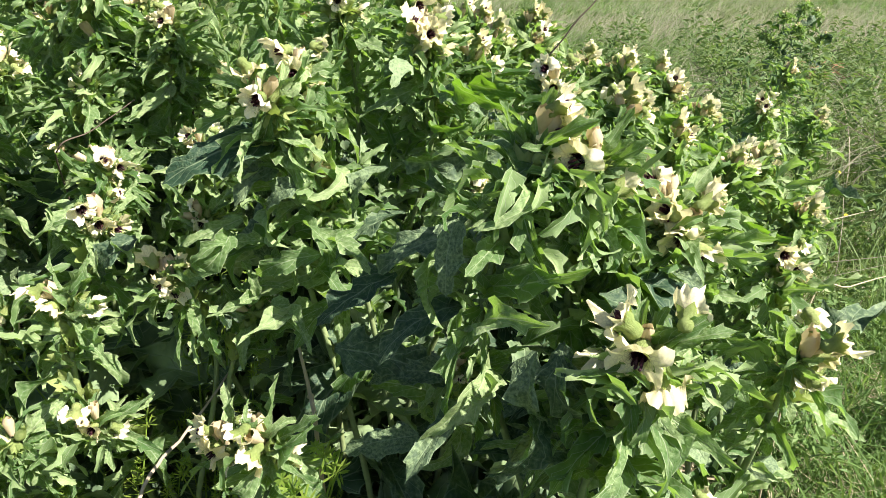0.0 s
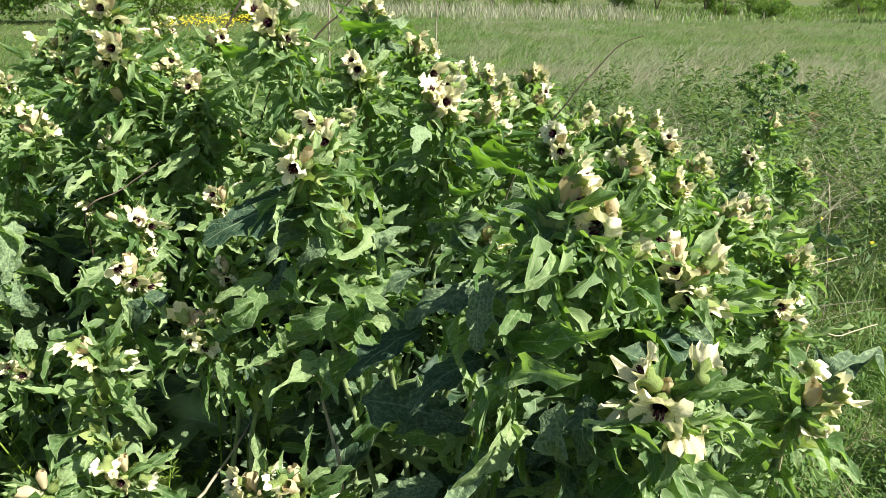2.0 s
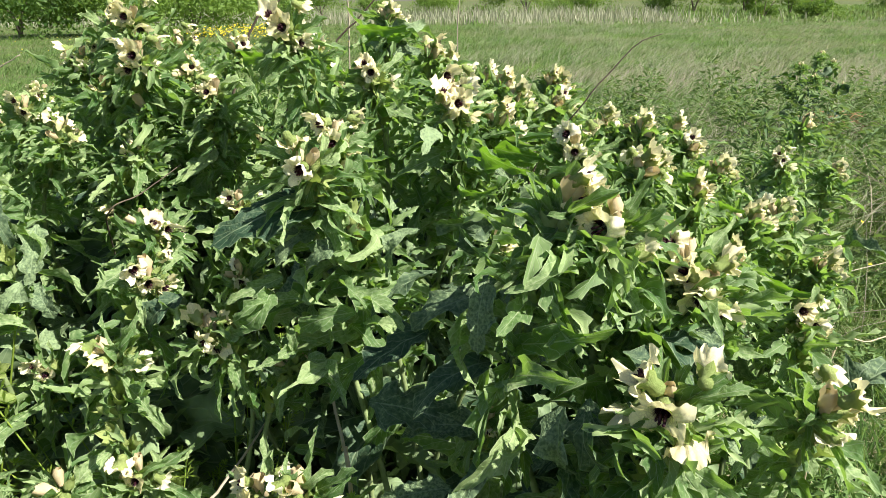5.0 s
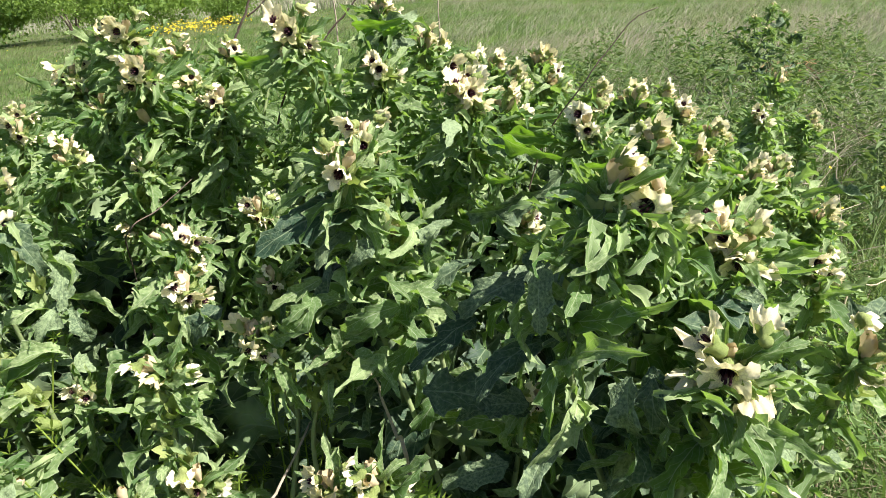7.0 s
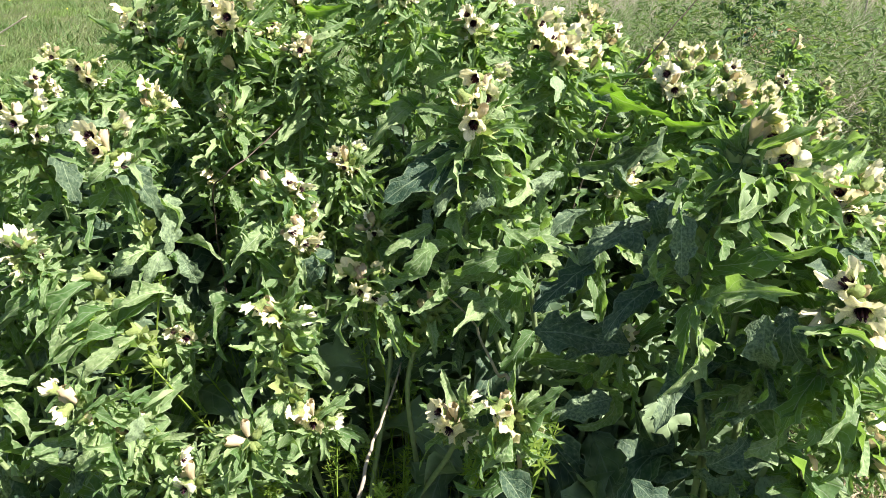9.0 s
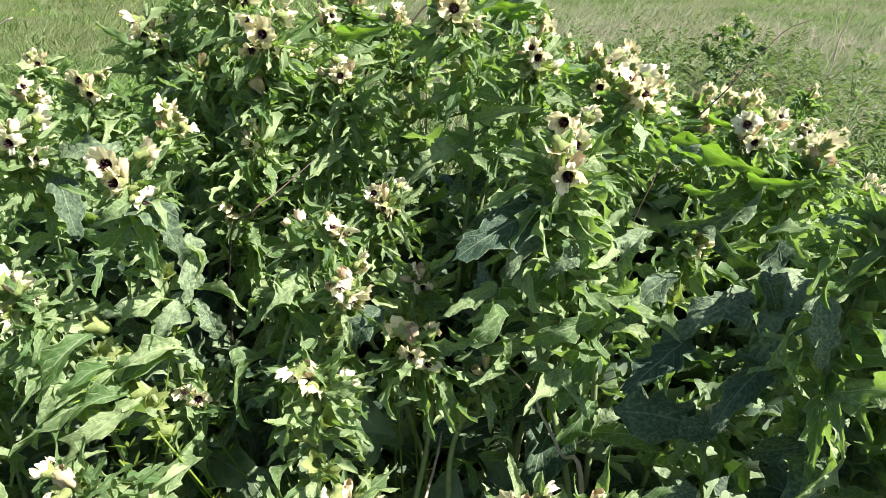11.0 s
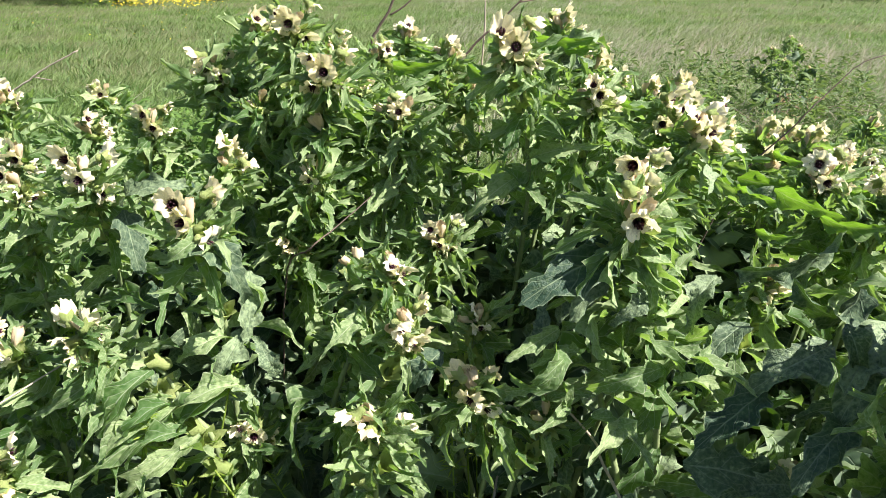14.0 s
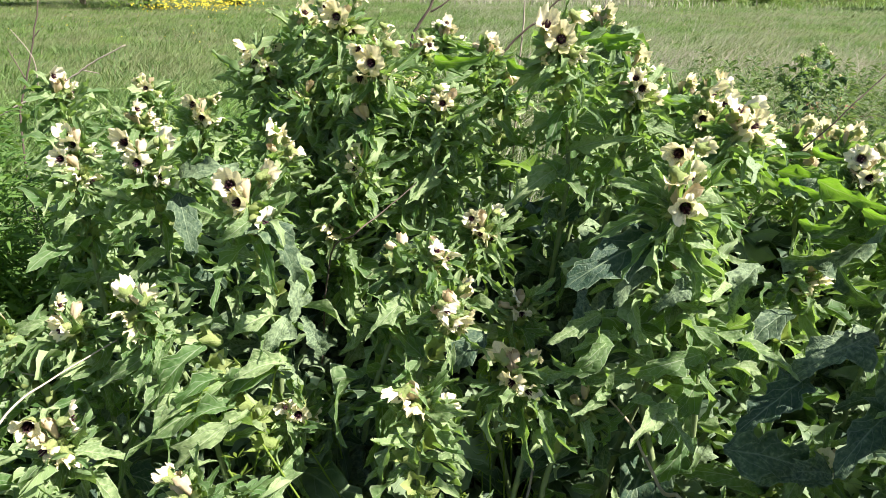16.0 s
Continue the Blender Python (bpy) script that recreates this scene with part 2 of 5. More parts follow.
def part(name, me, m, parent, label=""):
    """Links a mesh as one part of a thing, at the pose m in the world."""
    ob = new(name, me)
    ob.parent = parent
    ob.matrix_basis = world_of(parent).inverted() @ m
    return tagged(ob, label)


def thing(name, x, y, z, label, category, group="", kind=""):
    ob = new(name)
    ob.empty_display_size = 0.02
    ob.location = (x, y, z)
    return tagged(ob, label, category, group, kind)


def tube(points, radii, mat, sides=6, name="stem"):
    """A bent round stem through the points, closed at both ends."""
    verts, faces = [], []
    n = len(points)
    for i, p in enumerate(points):
        ahead = (points[min(i + 1, n - 1)] - points[max(i - 1, 0)]).normalized()
        a = ahead.orthogonal().normalized() if i == 0 else (a - ahead * a.dot(ahead)).normalized()
        b = ahead.cross(a)
        for k in range(sides):
            w = 2 * math.pi * k / sides
            verts.append(p + (a * math.cos(w) + b * math.sin(w)) * radii[i])
    for i in range(n - 1):
        for k in range(sides):
            j = (k + 1) % sides
            faces.append((i * sides + k, i * sides + j, (i + 1) * sides + j, (i + 1) * sides + k))
    faces.append(tuple(range(sides))[::-1])
    faces.append(tuple((n - 1) * sides + k for k in range(sides)))
    return mesh(name, verts, faces, mat)


def curve(points, steps):
    """Points along a smooth line through the given ones."""
    out, n = [], len(points)
    for i in range(n - 1):
        p0, p1, p2, p3 = (points[max(0, min(n - 1, i + k))] for k in (-1, 0, 1, 2))
        for s in range(steps):
            t = s / steps
            out.append(0.5 * (2 * p1 + (p2 - p0) * t + (2 * p0 - 5 * p1 + 4 * p2 - p3) * t * t + (3 * p1 - p0 - 3 * p2 + p3) * t ** 3))
    return out + [points[-1]]


def aim(at, ahead, up=Vector((0, 0, 1)), size=1.0, twist=0.0):
    """A pose at a place, with y along ahead and z near up."""
    y = Vector(ahead).normalized()
    x = y.cross(up)
    x = x.normalized() if x.length > 1e-4 else y.orthogonal().normalized()
    z = x.cross(y)
    m = Matrix((x, y, z)).transposed().to_4x4()
    return Matrix.Translation(at) @ m @ Matrix.Rotation(twist, 4, "Y") @ Matrix.Scale(size, 4)


def way(yaw, lift):
    """A direction: yaw 0 looks along -y, 90 along +x; lift above the level."""
    a, b = radians(yaw), radians(lift)
    return Vector((math.sin(a) * math.cos(b), -math.cos(a) * math.cos(b), math.sin(b)))


def between(rng, a, b):
    return a + (b - a) * rng.random()


# ---- henbane: leaves, flowers, capsules ----
def leaf_shape(name, mat, seed, teeth=4, width=0.30, depth=0.5, droop=1.2, fold=0.25, wave=0.05, stalk=0.04, roll=1.3):
    """A leaf one unit long along y with a few angular teeth, no two alike; it bends down and sideways, rolls and crumples towards its tip."""
    rng = random.Random(seed)
    sides = []
    for _ in range(2):
        at, shift = [], between(rng, -0.10, 0.10)
        for k in range(teeth):
            ds = (0.93 - stalk) / teeth
            sm = stalk + ds * (k + 0.5 + shift)
            full = width * 1.15 * min(1.0, sm / 0.22) ** 0.55 * max(0.05, min(1.0, (1.04 - sm) / 0.70)) ** 0.85 * between(rng, 0.72, 1.22)
            d = min(0.95, depth * between(rng, 0.6, 1.3))
            at.append((full, d, between(rng, 0.35, 1.0)))
        sides.append(at)
    rows = [(0.0, (0.03, 0.03), (0.0, 0.0)), (stalk, (0.055, 0.05), (0.0, 0.0))]
    for k in range(teeth):
        ds = (0.93 - stalk) / teeth
        s0 = stalk + ds * k
        (fa, da, ha), (fb, db, hb) = sides[0][k], sides[1][k]
        rows.append((s0 + ds * 0.30, (fa * 0.80, fb * 0.74), (0.0, 0.0)))
        rows.append((s0 + ds * 0.56, (fa, fb), (0.10 * ds * 4 * da * ha, 0.10 * ds * 4 * db * hb)))
        rows.append((s0 + ds * 0.74, (fa * (1 - 0.34 * da), fb * (1 - 0.40 * db)), (0.01, 0.01)))
        rows.append((s0 + ds * 0.99, (fa * (1 - 0.52 * da), fb * (1 - 0.58 * db)), (0.0, 0.0)))
    rows.append((0.965, (0.018, 0.018), (0.0, 0.0)))
    rows.append((1.0, (0.003, 0.003), (0.0, 0.0)))
    ang, y, z, last = 0.35 * droop, 0.0, 0.0, 0.0
    swing, roll, kink = between(rng, -0.28, 0.28), between(rng, -roll, roll), between(rng, 0.3, 0.75)
    path = []
    for s, _, _ in rows:
        y += math.cos(ang) * (s - last)
        z += math.sin(ang) * (s - last)
        path.append((y, z, ang))
        ang -= droop * (s - last) * (2.0 if abs(s - kink) < 0.16 else 1.1)
        last = s
    ph = [rng.random() * 6.28 for _ in range(4)]
    verts, faces, uvs = [], [], []
    cols = (-1.0, -0.68, -0.34, 0.0, 0.34, 0.68, 1.0)
    crease = [rng.random() * 6.28 for _ in range(3)]
    for (s, ws, fwds), (py, pz, a) in zip(rows, path):
        turn = roll * s * s
        for c in cols:
            w, fwd = (ws[0], fwds[0]) if c < 0 else (ws[1], fwds[1])
            ww = w * (1 + 0.10 * math.sin(9 * s + ph[0 if c < 0 else 1]))
            lift = fold * abs(c) * w + 1.25 * wave * abs(c) ** 2 * math.sin(15 * s + ph[2 if c < 0 else 3]) * min(1, w * 5)
            lift += 0.034 * min(1, w * 4) * (math.sin(23 * s + 4 * abs(c) + crease[0]) + math.sin(7 * c + 17 * s + crease[1])) * (0.3 + abs(c))
            across = c * ww * math.cos(turn) - lift * math.sin(turn)
            lift = c * ww * math.sin(turn) + lift * math.cos(turn)
            push = fwd * abs(c) ** 2
            yy = py + push * math.cos(a) - lift * math.sin(a)
            zz = pz + push * math.sin(a) + lift * math.cos(a)
            verts.append((across + swing * s * s, yy, zz))
            uvs.append((0.5 + 0.5 * c, s))
    n = len(cols)
    for i in range(len(rows) - 1):
        for k in range(n - 1):
            faces.append((i * n + k, i * n + k + 1, (i + 1) * n + k + 1, (i + 1) * n + k))
    return mesh(name, verts, faces, mat, uvs)


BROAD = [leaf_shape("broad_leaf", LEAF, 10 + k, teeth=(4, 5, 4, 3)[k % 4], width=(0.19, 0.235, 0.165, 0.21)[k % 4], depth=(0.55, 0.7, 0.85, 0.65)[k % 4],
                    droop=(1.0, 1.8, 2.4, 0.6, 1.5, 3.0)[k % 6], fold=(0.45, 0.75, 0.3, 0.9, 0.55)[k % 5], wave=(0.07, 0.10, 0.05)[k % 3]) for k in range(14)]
LOBED = [leaf_shape("lobed_leaf", BRACT, 40 + k, teeth=(3, 4, 4, 3)[k % 4], width=(0.120, 0.155, 0.110, 0.140)[k % 4], depth=(0.65, 0.85, 0.6, 0.75)[k % 4],
                    droop=(0.7, 1.5, 2.2, 0.3, 1.1)[k % 5], fold=(0.6, 0.35, 0.9, 0.5)[k % 4], wave=(0.10, 0.07)[k % 2], stalk=0.02) for k in range(14)]
SMALL = [leaf_shape("small_bract", BRACT, 70 + k, teeth=2, width=0.145, depth=0.8, droop=(0.4, 1.3, 2.2, -0.4)[k % 4], fold=0.8, wave=0.08, stalk=0.01) for k in range(8)]


def fan(seed, stock, count=3):
    """A few small bracts that spring from one point, as one mesh."""
    rng = random.Random(seed)
    verts, faces, uvs = [], [], []
    for k in range(count):
        me = rng.choice(stock)
        m = Matrix.Rotation((k - (count - 1) / 2) * 0.95 + between(rng, -0.2, 0.2), 4, "Z") @ Matrix.Rotation(between(rng, -0.3, 0.6), 4, "X") @ Matrix.Rotation(between(rng, -0.8, 0.8), 4, "Y") @ Matrix.Scale(between(rng, 0.6, 1.0), 4)
        base = len(verts)
        verts += [tuple(m @ v.co) for v in me.vertices]
        where = [None] * len(me.vertices)
        for loop, uv in zip(me.loops, me.uv_layers[0].data):
            where[loop.vertex_index] = tuple(uv.uv)
        uvs += where
        faces += [tuple(base + i for i in p.vertices) for p in me.polygons]
    return mesh("bract_tuft", verts, faces, BRACT, uvs)


FANS = [fan(k, SMALL) for k in range(10)]


def corolla(seed, spread=1.0, ragged=0.1):
    """A five-lobed cream flower, its mouth towards +z and 3 cm wide: a short tube and ruffled lobes of their own tilt, with a deep cleft between the lower two."""
    rng = random.Random(seed)
    around, verts, uvs, faces = 60, [], [], []
    rings = [(0.0026, -0.0125), (0.0036, -0.008), (0.0046, -0.0038), (0.0060, -0.0005)]
    sizes = [between(rng, 0.88, 1.14) for _ in range(5)]
    tips = [between(rng, -1.3, 0.9) for _ in range(5)]
    cups = [between(rng, -0.5, 0.9) for _ in range(5)]
    swirl = [rng.random() * 6.28 for _ in range(4)]
    for r, z in rings:
        for k in range(around):
            a = 2 * math.pi * k / around
            verts.append((r * math.cos(a), r * math.sin(a), z))
            uvs.append((k / around, 0.1 + 0.3 * (z + 0.0125) / 0.012))
    for t in (0.25, 0.5, 0.72, 0.9, 1.0):
        for k in range(around):
            a = 2 * math.pi * k / around
            turn = ((a - math.pi / 2) / (2 * math.pi / 5) + 5) % 5
            lobe = int(round(turn)) % 5
            off = abs((turn + 0.5) % 1.0 - 0.5) * 2
            low = lobe in (2, 3)
            cleft = low and abs(turn - 2.5) < 0.5
            big = sizes[lobe] * (0.95 if low else 1.14)
            notch = (0.80 * off ** 4.0 if cleft else (0.42 if low else 0.30) * off ** 6.0) * (1.0 if spread > 0.6 else 0.5)
            reach = 0.0109 * (1 - notch) * big * (1 + ragged * (math.sin(7 * a + 5 * t + swirl[0]) + 0.7 * math.sin(13 * a + swirl[1])) * t * t)
            curl = 1 - 0.26 * t * max(0.0, tips[lobe])
            r = 0.0056 + reach * t * spread * curl
            z = reach * t * (1.22 - spread) + 0.0062 * t * t * (1.1 * tips[lobe] + 0.5 * math.sin(a)) + 0.0046 * cups[lobe] * off * off * t
            z += (0.0028 * math.sin(3 * a + 3 * t + swirl[2]) + 0.0020 * math.sin(8 * a + swirl[3]) + 0.0015 * math.sin(15 * a + swirl[0] + 3 * t)) * t * t
            verts.append((r * math.cos(a), r * math.sin(a), z))
            uvs.append((k / around, 0.4 + 0.6 * t))
    for i in range(8):
        for k in range(around):
            j = (k + 1) % around
            faces.append((i * around + k, i * around + j, (i + 1) * around + j, (i + 1) * around + k))
    return mesh("corolla", verts, faces, PETAL, uvs)


OPEN = [corolla(k, (0.96, 0.84, 0.72, 0.90, 0.66, 0.78)[k % 6], (0.05, 0.10, 0.07, 0.11, 0.06, 0.09)[k % 6]) for k in range(14)]
HALF = [corolla(20 + k, (0.66, 0.58, 0.74)[k], 0.10) for k in range(3)]


def throat_mesh():
    """The dark inside of the tube, with five anthers standing out of it."""
    verts, faces = [], []
    for r, z in ((0.0022, -0.0125), (0.0034, -0.008), (0.0044, -0.0036)):
        for k in range(12):
            a = 2 * math.pi * k / 12
            verts.append((r * math.cos(a), r * math.sin(a), z + 0.0006))
    for i in range(2):
        for k in range(12):
            faces.append((i * 12 + k, i * 12 + (k + 1) % 12, (i + 1) * 12 + (k + 1) % 12, (i + 1) * 12 + k))
    faces.append(tuple(range(12)))
    for k in range(5):
        a = 2 * math.pi * k / 5 + 0.4
        c = Vector((0.0024 * math.cos(a), 0.0024 * math.sin(a) - 0.0008, 0.0025 + 0.001 * (k % 2)))
        n = len(verts)
        for d in ((0.0011, 0, 0), (0, 0.0011, 0), (-0.0011, 0, 0), (0, -0.0011, 0), (0, 0, 0.0018), (0, 0, -0.011)):
            verts.append(tuple(c + Vector(d)))
        for p in range(4):
            q = (p + 1) % 4
            faces += [(n + p, n + q, n + 4), (n + q, n + p, n + 5)]
    return mesh("throat", verts, faces, THROAT)


THROATS = throat_mesh()


def calyx_mesh(seed, length=0.017, belly=0.0058, mouth=0.0072, teeth=0.005):
    """A ribbed green urn with five pointed teeth round its mouth, opening towards +z."""
    verts, faces = [], []
    prof = [(0.0015, -1.0), (belly * 0.9, -0.82), (belly, -0.6), (belly * 0.85, -0.35), (mouth, 0.0)]
    for r, z in prof:
        for k in range(20):
            a = 2 * math.pi * k / 20
            rr = r * (1 + 0.06 * math.cos(10 * a))
            verts.append((rr * math.cos(a), rr * math.sin(a), z * length))
    for k in range(20):
        a = 2 * math.pi * k / 20
        tooth = (1 - abs(((k / 4 + 0.5) % 1.0) - 0.5) * 2) ** 1.2
        r = mouth * (1 + 0.5 * tooth)
        verts.append((r * math.cos(a), r * math.sin(a), teeth * tooth + 0.0004))
    for i in range(5):
        for k in range(20):
            j = (k + 1) % 20
            faces.append((i * 20 + k, i * 20 + j, (i + 1) * 20 + j, (i + 1) * 20 + k))
    faces.append(tuple(range(20))[::-1])
    return mesh("calyx", verts, faces, CALYX)


CUP = calyx_mesh(0, 0.0120, 0.0050, 0.0067, 0.0046)
CAPSULE = calyx_mesh(1, 0.0165, 0.0050, 0.0074, 0.0068)
BUD = calyx_mesh(2, 0.013, 0.0045, 0.002, 0.004)


def wilted_mesh(seed):
    rng = random.Random(seed)
    verts, faces = [], []
    for i, (r, z) in enumerate(((0.002, -0.012), (0.004, -0.004), (0.0055, 0.003), (0.0042, 0.008))):
        for k in range(14):
            a = 2 * math.pi * k / 14
            rr = r * between(rng, 0.65, 1.25)
            verts.append((rr * math.cos(a) + 0.002 * i, rr * math.sin(a), z + between(rng, -0.0015, 0.0015)))
    for i in range(3):
        for k in range(14):
            j = (k + 1) % 14
            faces.append((i * 14 + k, i * 14 + j, (i + 1) * 14 + j, (i + 1) * 14 + k))
    return mesh("wilted_flower", verts, faces, WILTED)


SPENT = [wilted_mesh(k) for k in range(3)]


def flower(plant, at, facing, rng, size=1.0, front=True):
    """An open flower (its corolla) with a dark throat and a green calyx behind."""
    z = facing.normalized()
    side = z.cross(Vector((0, 0, 1)))
    side = side.normalized() if side.length > 0.05 else Vector((1, 0, 0))
    up = side.cross(z)
    m = Matrix((side, up, z)).transposed().to_4x4() @ Matrix.Rotation(between(rng, -0.4, 0.4), 4, "Z")
    m = Matrix.Translation(at) @ m @ Matrix.Scale(size, 4)
    ob = part("flower", rng.choice(OPEN if front or rng.random() < 0.85 else HALF), m, plant, "cream five-lobed flower with purple veins")
    part("throat", THROATS, m, ob, "blackish purple throat")
    part("calyx", CUP, m @ Matrix.Translation((0, 0, -0.0022)), ob, "hairy green calyx")
    return ob


def pod(plant, me, at, facing, size, rng):
    z = facing.normalized()
    m = z.to_track_quat("Z", "Y").to_matrix().to_4x4() @ Matrix.Rotation(rng.random() * 6, 4, "Z")
    part("seed_capsule" if me is CAPSULE else ("flower_bud" if me is BUD else "wilted_flower"), me, Matrix.Translation(at) @ m @ Matrix.Scale(size, 4), plant)


# hollows inside the clump where no leaves grow
HOLLOWS = [(Vector(c), r) for c, r in (((-0.20, 0.53, 0.46), 0.085), ((-0.13, 0.48, 0.42), 0.075), ((-0.37, 0.58, 0.46), 0.065), ((-0.51, 0.62, 0.48), 0.065), ((-0.28, 0.61, 0.49), 0.07), ((-0.18, 0.60, 0.56), 0.05), ((-0.42, 0.565, 0.66), 0.055), ((-0.35, 0.55, 0.72), 0.05), ((0.28, 0.38, 0.44), 0.06), ((0.33, 0.44, 0.38), 0.06), ((0.33, 0.42, 0.67), 0.06), ((0.38, 0.50, 0.63), 0.06), ((0.31, 0.36, 0.64), 0.065), ((0.36, 0.43, 0.58), 0.065), ((0.40, 0.50, 0.53), 0.065), ((-0.37, 0.58, 0.60), 0.05), ((-0.31, 0.56, 0.64), 0.045), ((-0.38, 0.65, 0.68), 0.050), ((-0.22, 0.62, 0.66), 0.060), ((-0.20, 0.68, 0.66), 0.060), ((-0.24, 0.62, 0.62), 0.050), ((-0.38, 0.70, 0.68), 0.045), ((-0.07, 0.45, 0.59), 0.050), ((-0.06, 0.43, 0.56), 0.045), ((-0.19, 0.42, 0.58), 0.040), ((-0.19, 0.46, 0.57), 0.055), ((-0.15, 0.47, 0.56), 0.050), ((-0.20, 0.47, 0.50), 0.055), ((-0.16, 0.46, 0.49), 0.050), ((0.02, 0.45, 0.55), 0.045), ((0.05, 0.43, 0.50), 0.045), ((-0.01, 0.44, 0.48), 0.045), ((0.03, 0.50, 0.66), 0.065), ((0.05, 0.46, 0.60), 0.065), ((0.00, 0.53, 0.62), 0.055), ((0.07, 0.50, 0.70), 0.050), ((0.08, 0.44, 0.64), 0.045), ((-0.06, 0.47, 0.58), 0.045), ((-0.02, 0.52, 0.55), 0.055), ((-0.10, 0.50, 0.52), 0.050), ((0.03, 0.56, 0.54), 0.050), ((-0.503, 0.553, 0.650), 0.032), ((-0.485, 0.550, 0.622), 0.032), ((-0.475, 0.545, 0.597), 0.032), ((-0.455, 0.535, 0.575), 0.032), ((-0.450, 0.525, 0.553), 0.030))]


def hollow(p):
    """No leaves in the hollows, nor over the open straw at the foot of the clump."""
    return (p.x > 0.30 and p.y < 0.60 and p.z < 0.40) or any((p - c).length < r for c, r in HOLLOWS)


def stem(plant, root, tip, facing, rng, flowers=2, size=1.0, bow=0.25, leafy=1.0, pods=4, big=1.0, bare=0.24):
    """One shoot from the root to its flower head, with spiralling leaves that shrink upwards, a one-sided row of capsules and a leafy head."""
    root, tip = Vector(root), Vector(tip)
    span = tip - root
    f = Vector(facing).normalized()
    level = Vector((f.x, f.y, 0))
    sway = [Vector((between(rng, -1, 1), between(rng, -1, 1), 0)) * 0.035 for _ in range(2)]
    mid1 = root + span * 0.35 + Vector((0, 0, 0.10 * span.length)) - level * 0.02 + sway[0]
    mid2 = root + span * 0.72 + Vector((0, 0, 0.09 * span.length)) - level * bow * 0.10 + sway[1]
    back = tip - f * 0.018 * size - Vector((0, 0, 0.008))
    pts = curve([root, mid1, mid2, back], 7)
    n = len(pts)
    part("stem", tube(pts, [0.0048 - 0.0028 * i / (n - 1) for i in range(n)], STEM), Matrix.Identity(4), plant, "pale hairy stem")

    def along(t):
        i = min(n - 2, int(t * (n - 1)))
        return pts[i].lerp(pts[i + 1], t * (n - 1) - i), (pts[i + 1] - pts[i]).normalized()

    turn = rng.random() * 6.28
    count = int(18 * leafy * max(0.6, span.length / 0.6))
    for k in range(count):
        t = bare + (0.98 - bare) * ((k + rng.random() * 0.6) / count) ** 0.8
        p, ahead = along(min(0.985, t))
        turn += 2.4 + between(rng, -0.5, 0.5)
        length = (0.134 - 0.090 * t ** 1.1) * between(rng, 0.7, 1.25) * big
        out = Vector((math.cos(turn), math.sin(turn), 0))
        d = out + Vector((0, 0, between(rng, -1.1, 0.5))) + ahead * 0.2
        pick = rng.choice(BROAD if t < 0.62 and rng.random() < 0.7 else LOBED)
        length *= 1.25 if pick in LOBED else 1.0
        if hollow(p + d.normalized() * length * 0.55):
            continue
        part("leaf", pick, aim(p, d, size=length, twist=between(rng, -1.2, 1.2)), plant)
    # small crumpled leaves and bracts all along the upper shoot
    for k in range(int(54 * leafy)):
        t = 0.5 + 0.49 * rng.random() ** 0.5
        p, ahead = along(min(0.985, t))
        a = rng.random() * 6.28
        d = Vector((math.cos(a), math.sin(a), between(rng, -1.0, 0.8))) + ahead * 0.3
        at = p + Vector((math.cos(a), math.sin(a), 0)) * between(rng, 0.0, 0.035)
        size_here = between(rng, 0.020, 0.050)
        if not hollow(at + d.normalized() * size_here):
            TUFTS.append((rng.choice(SMALL if rng.random() < 0.6 else LOBED), aim(at, d, size=size_here, twist=between(rng, -1.6, 1.6))))
    # capsules along the upper stem
    for k in range(pods):
        t = 0.975 - 0.030 * (k + 1) / max(0.35, span.length)
        p, ahead = along(max(0.3, t))
        side = Vector((0, 0, 1)).cross(ahead).normalized() * (0.7 if k % 2 else -0.7)
        d = (ahead * 0.6 + side + Vector((0, 0, 0.5)) + f * 0.4).normalized()
        pod(plant, CAPSULE if k > 0 else BUD, p + d * 0.019, d, between(rng, 0.9, 1.2), rng)
        if k % 3 == 2:
            continue
        part("bract", rng.choice(LOBED), aim(p, side + f * 0.4 - Vector((0, 0, 0.3)), size=between(rng, 0.05, 0.075), twist=between(rng, -0.4, 0.4)), plant)
    # the head
    side = f.cross(Vector((0, 0, 1))).normalized()
    up = side.cross(f)
    places = [(0, 0), (0.55, 0.75), (-0.65, -0.55), (0.75, -0.55), (-0.5, 0.8), (0.0, -1.1)]
    rng.randrange(2)  # keeps the order of the draws
    for k in range(min(6, flowers + (2 if flowers > 1 else flowers))):
        u, v = places[k]
        u += between(rng, -0.15, 0.15)
        v += between(rng, -0.15, 0.15)
        at = tip + (side * u + up * v) * 0.024 * size - f * 0.004 * k
        j = 0.2 if k == 0 else 0.6
        d = f + side * u * 1.4 + up * v * 0.9 + Vector((between(rng, -j, j), between(rng, -j, j), between(rng, -j, j) - 0.15))
        if k > 0:
            d += Vector((0.55, 0.35, -0.25))
        if k >= flowers:
            d = Vector((0.75, 0.45, -0.05)) + Vector((between(rng, -0.7, 0.7), between(rng, -0.5, 0.6), between(rng, -0.8, 0.5)))
            at = at + Vector((0.006, 0.006, 0.002)) * size
        flower(plant, at, d, rng, size * between(rng, 0.82, 1.02) * (0.85 if k >= flowers else 1.0), k == 0)
    for k in range(6):
        a = 1.05 * k + rng.random()
        d = (side * math.cos(a) + up * math.sin(a)) * 0.8 + f * between(rng, -0.1, 0.5) + Vector((0, 0, 0.35))
        pod(plant, (rng.choice(SPENT), rng.choice(SPENT), BUD)[min(2, k)] if k < 3 else rng.choice((BUD, CAPSULE)), back + d * 0.017, d, between(rng, 0.8, 1.1), rng)
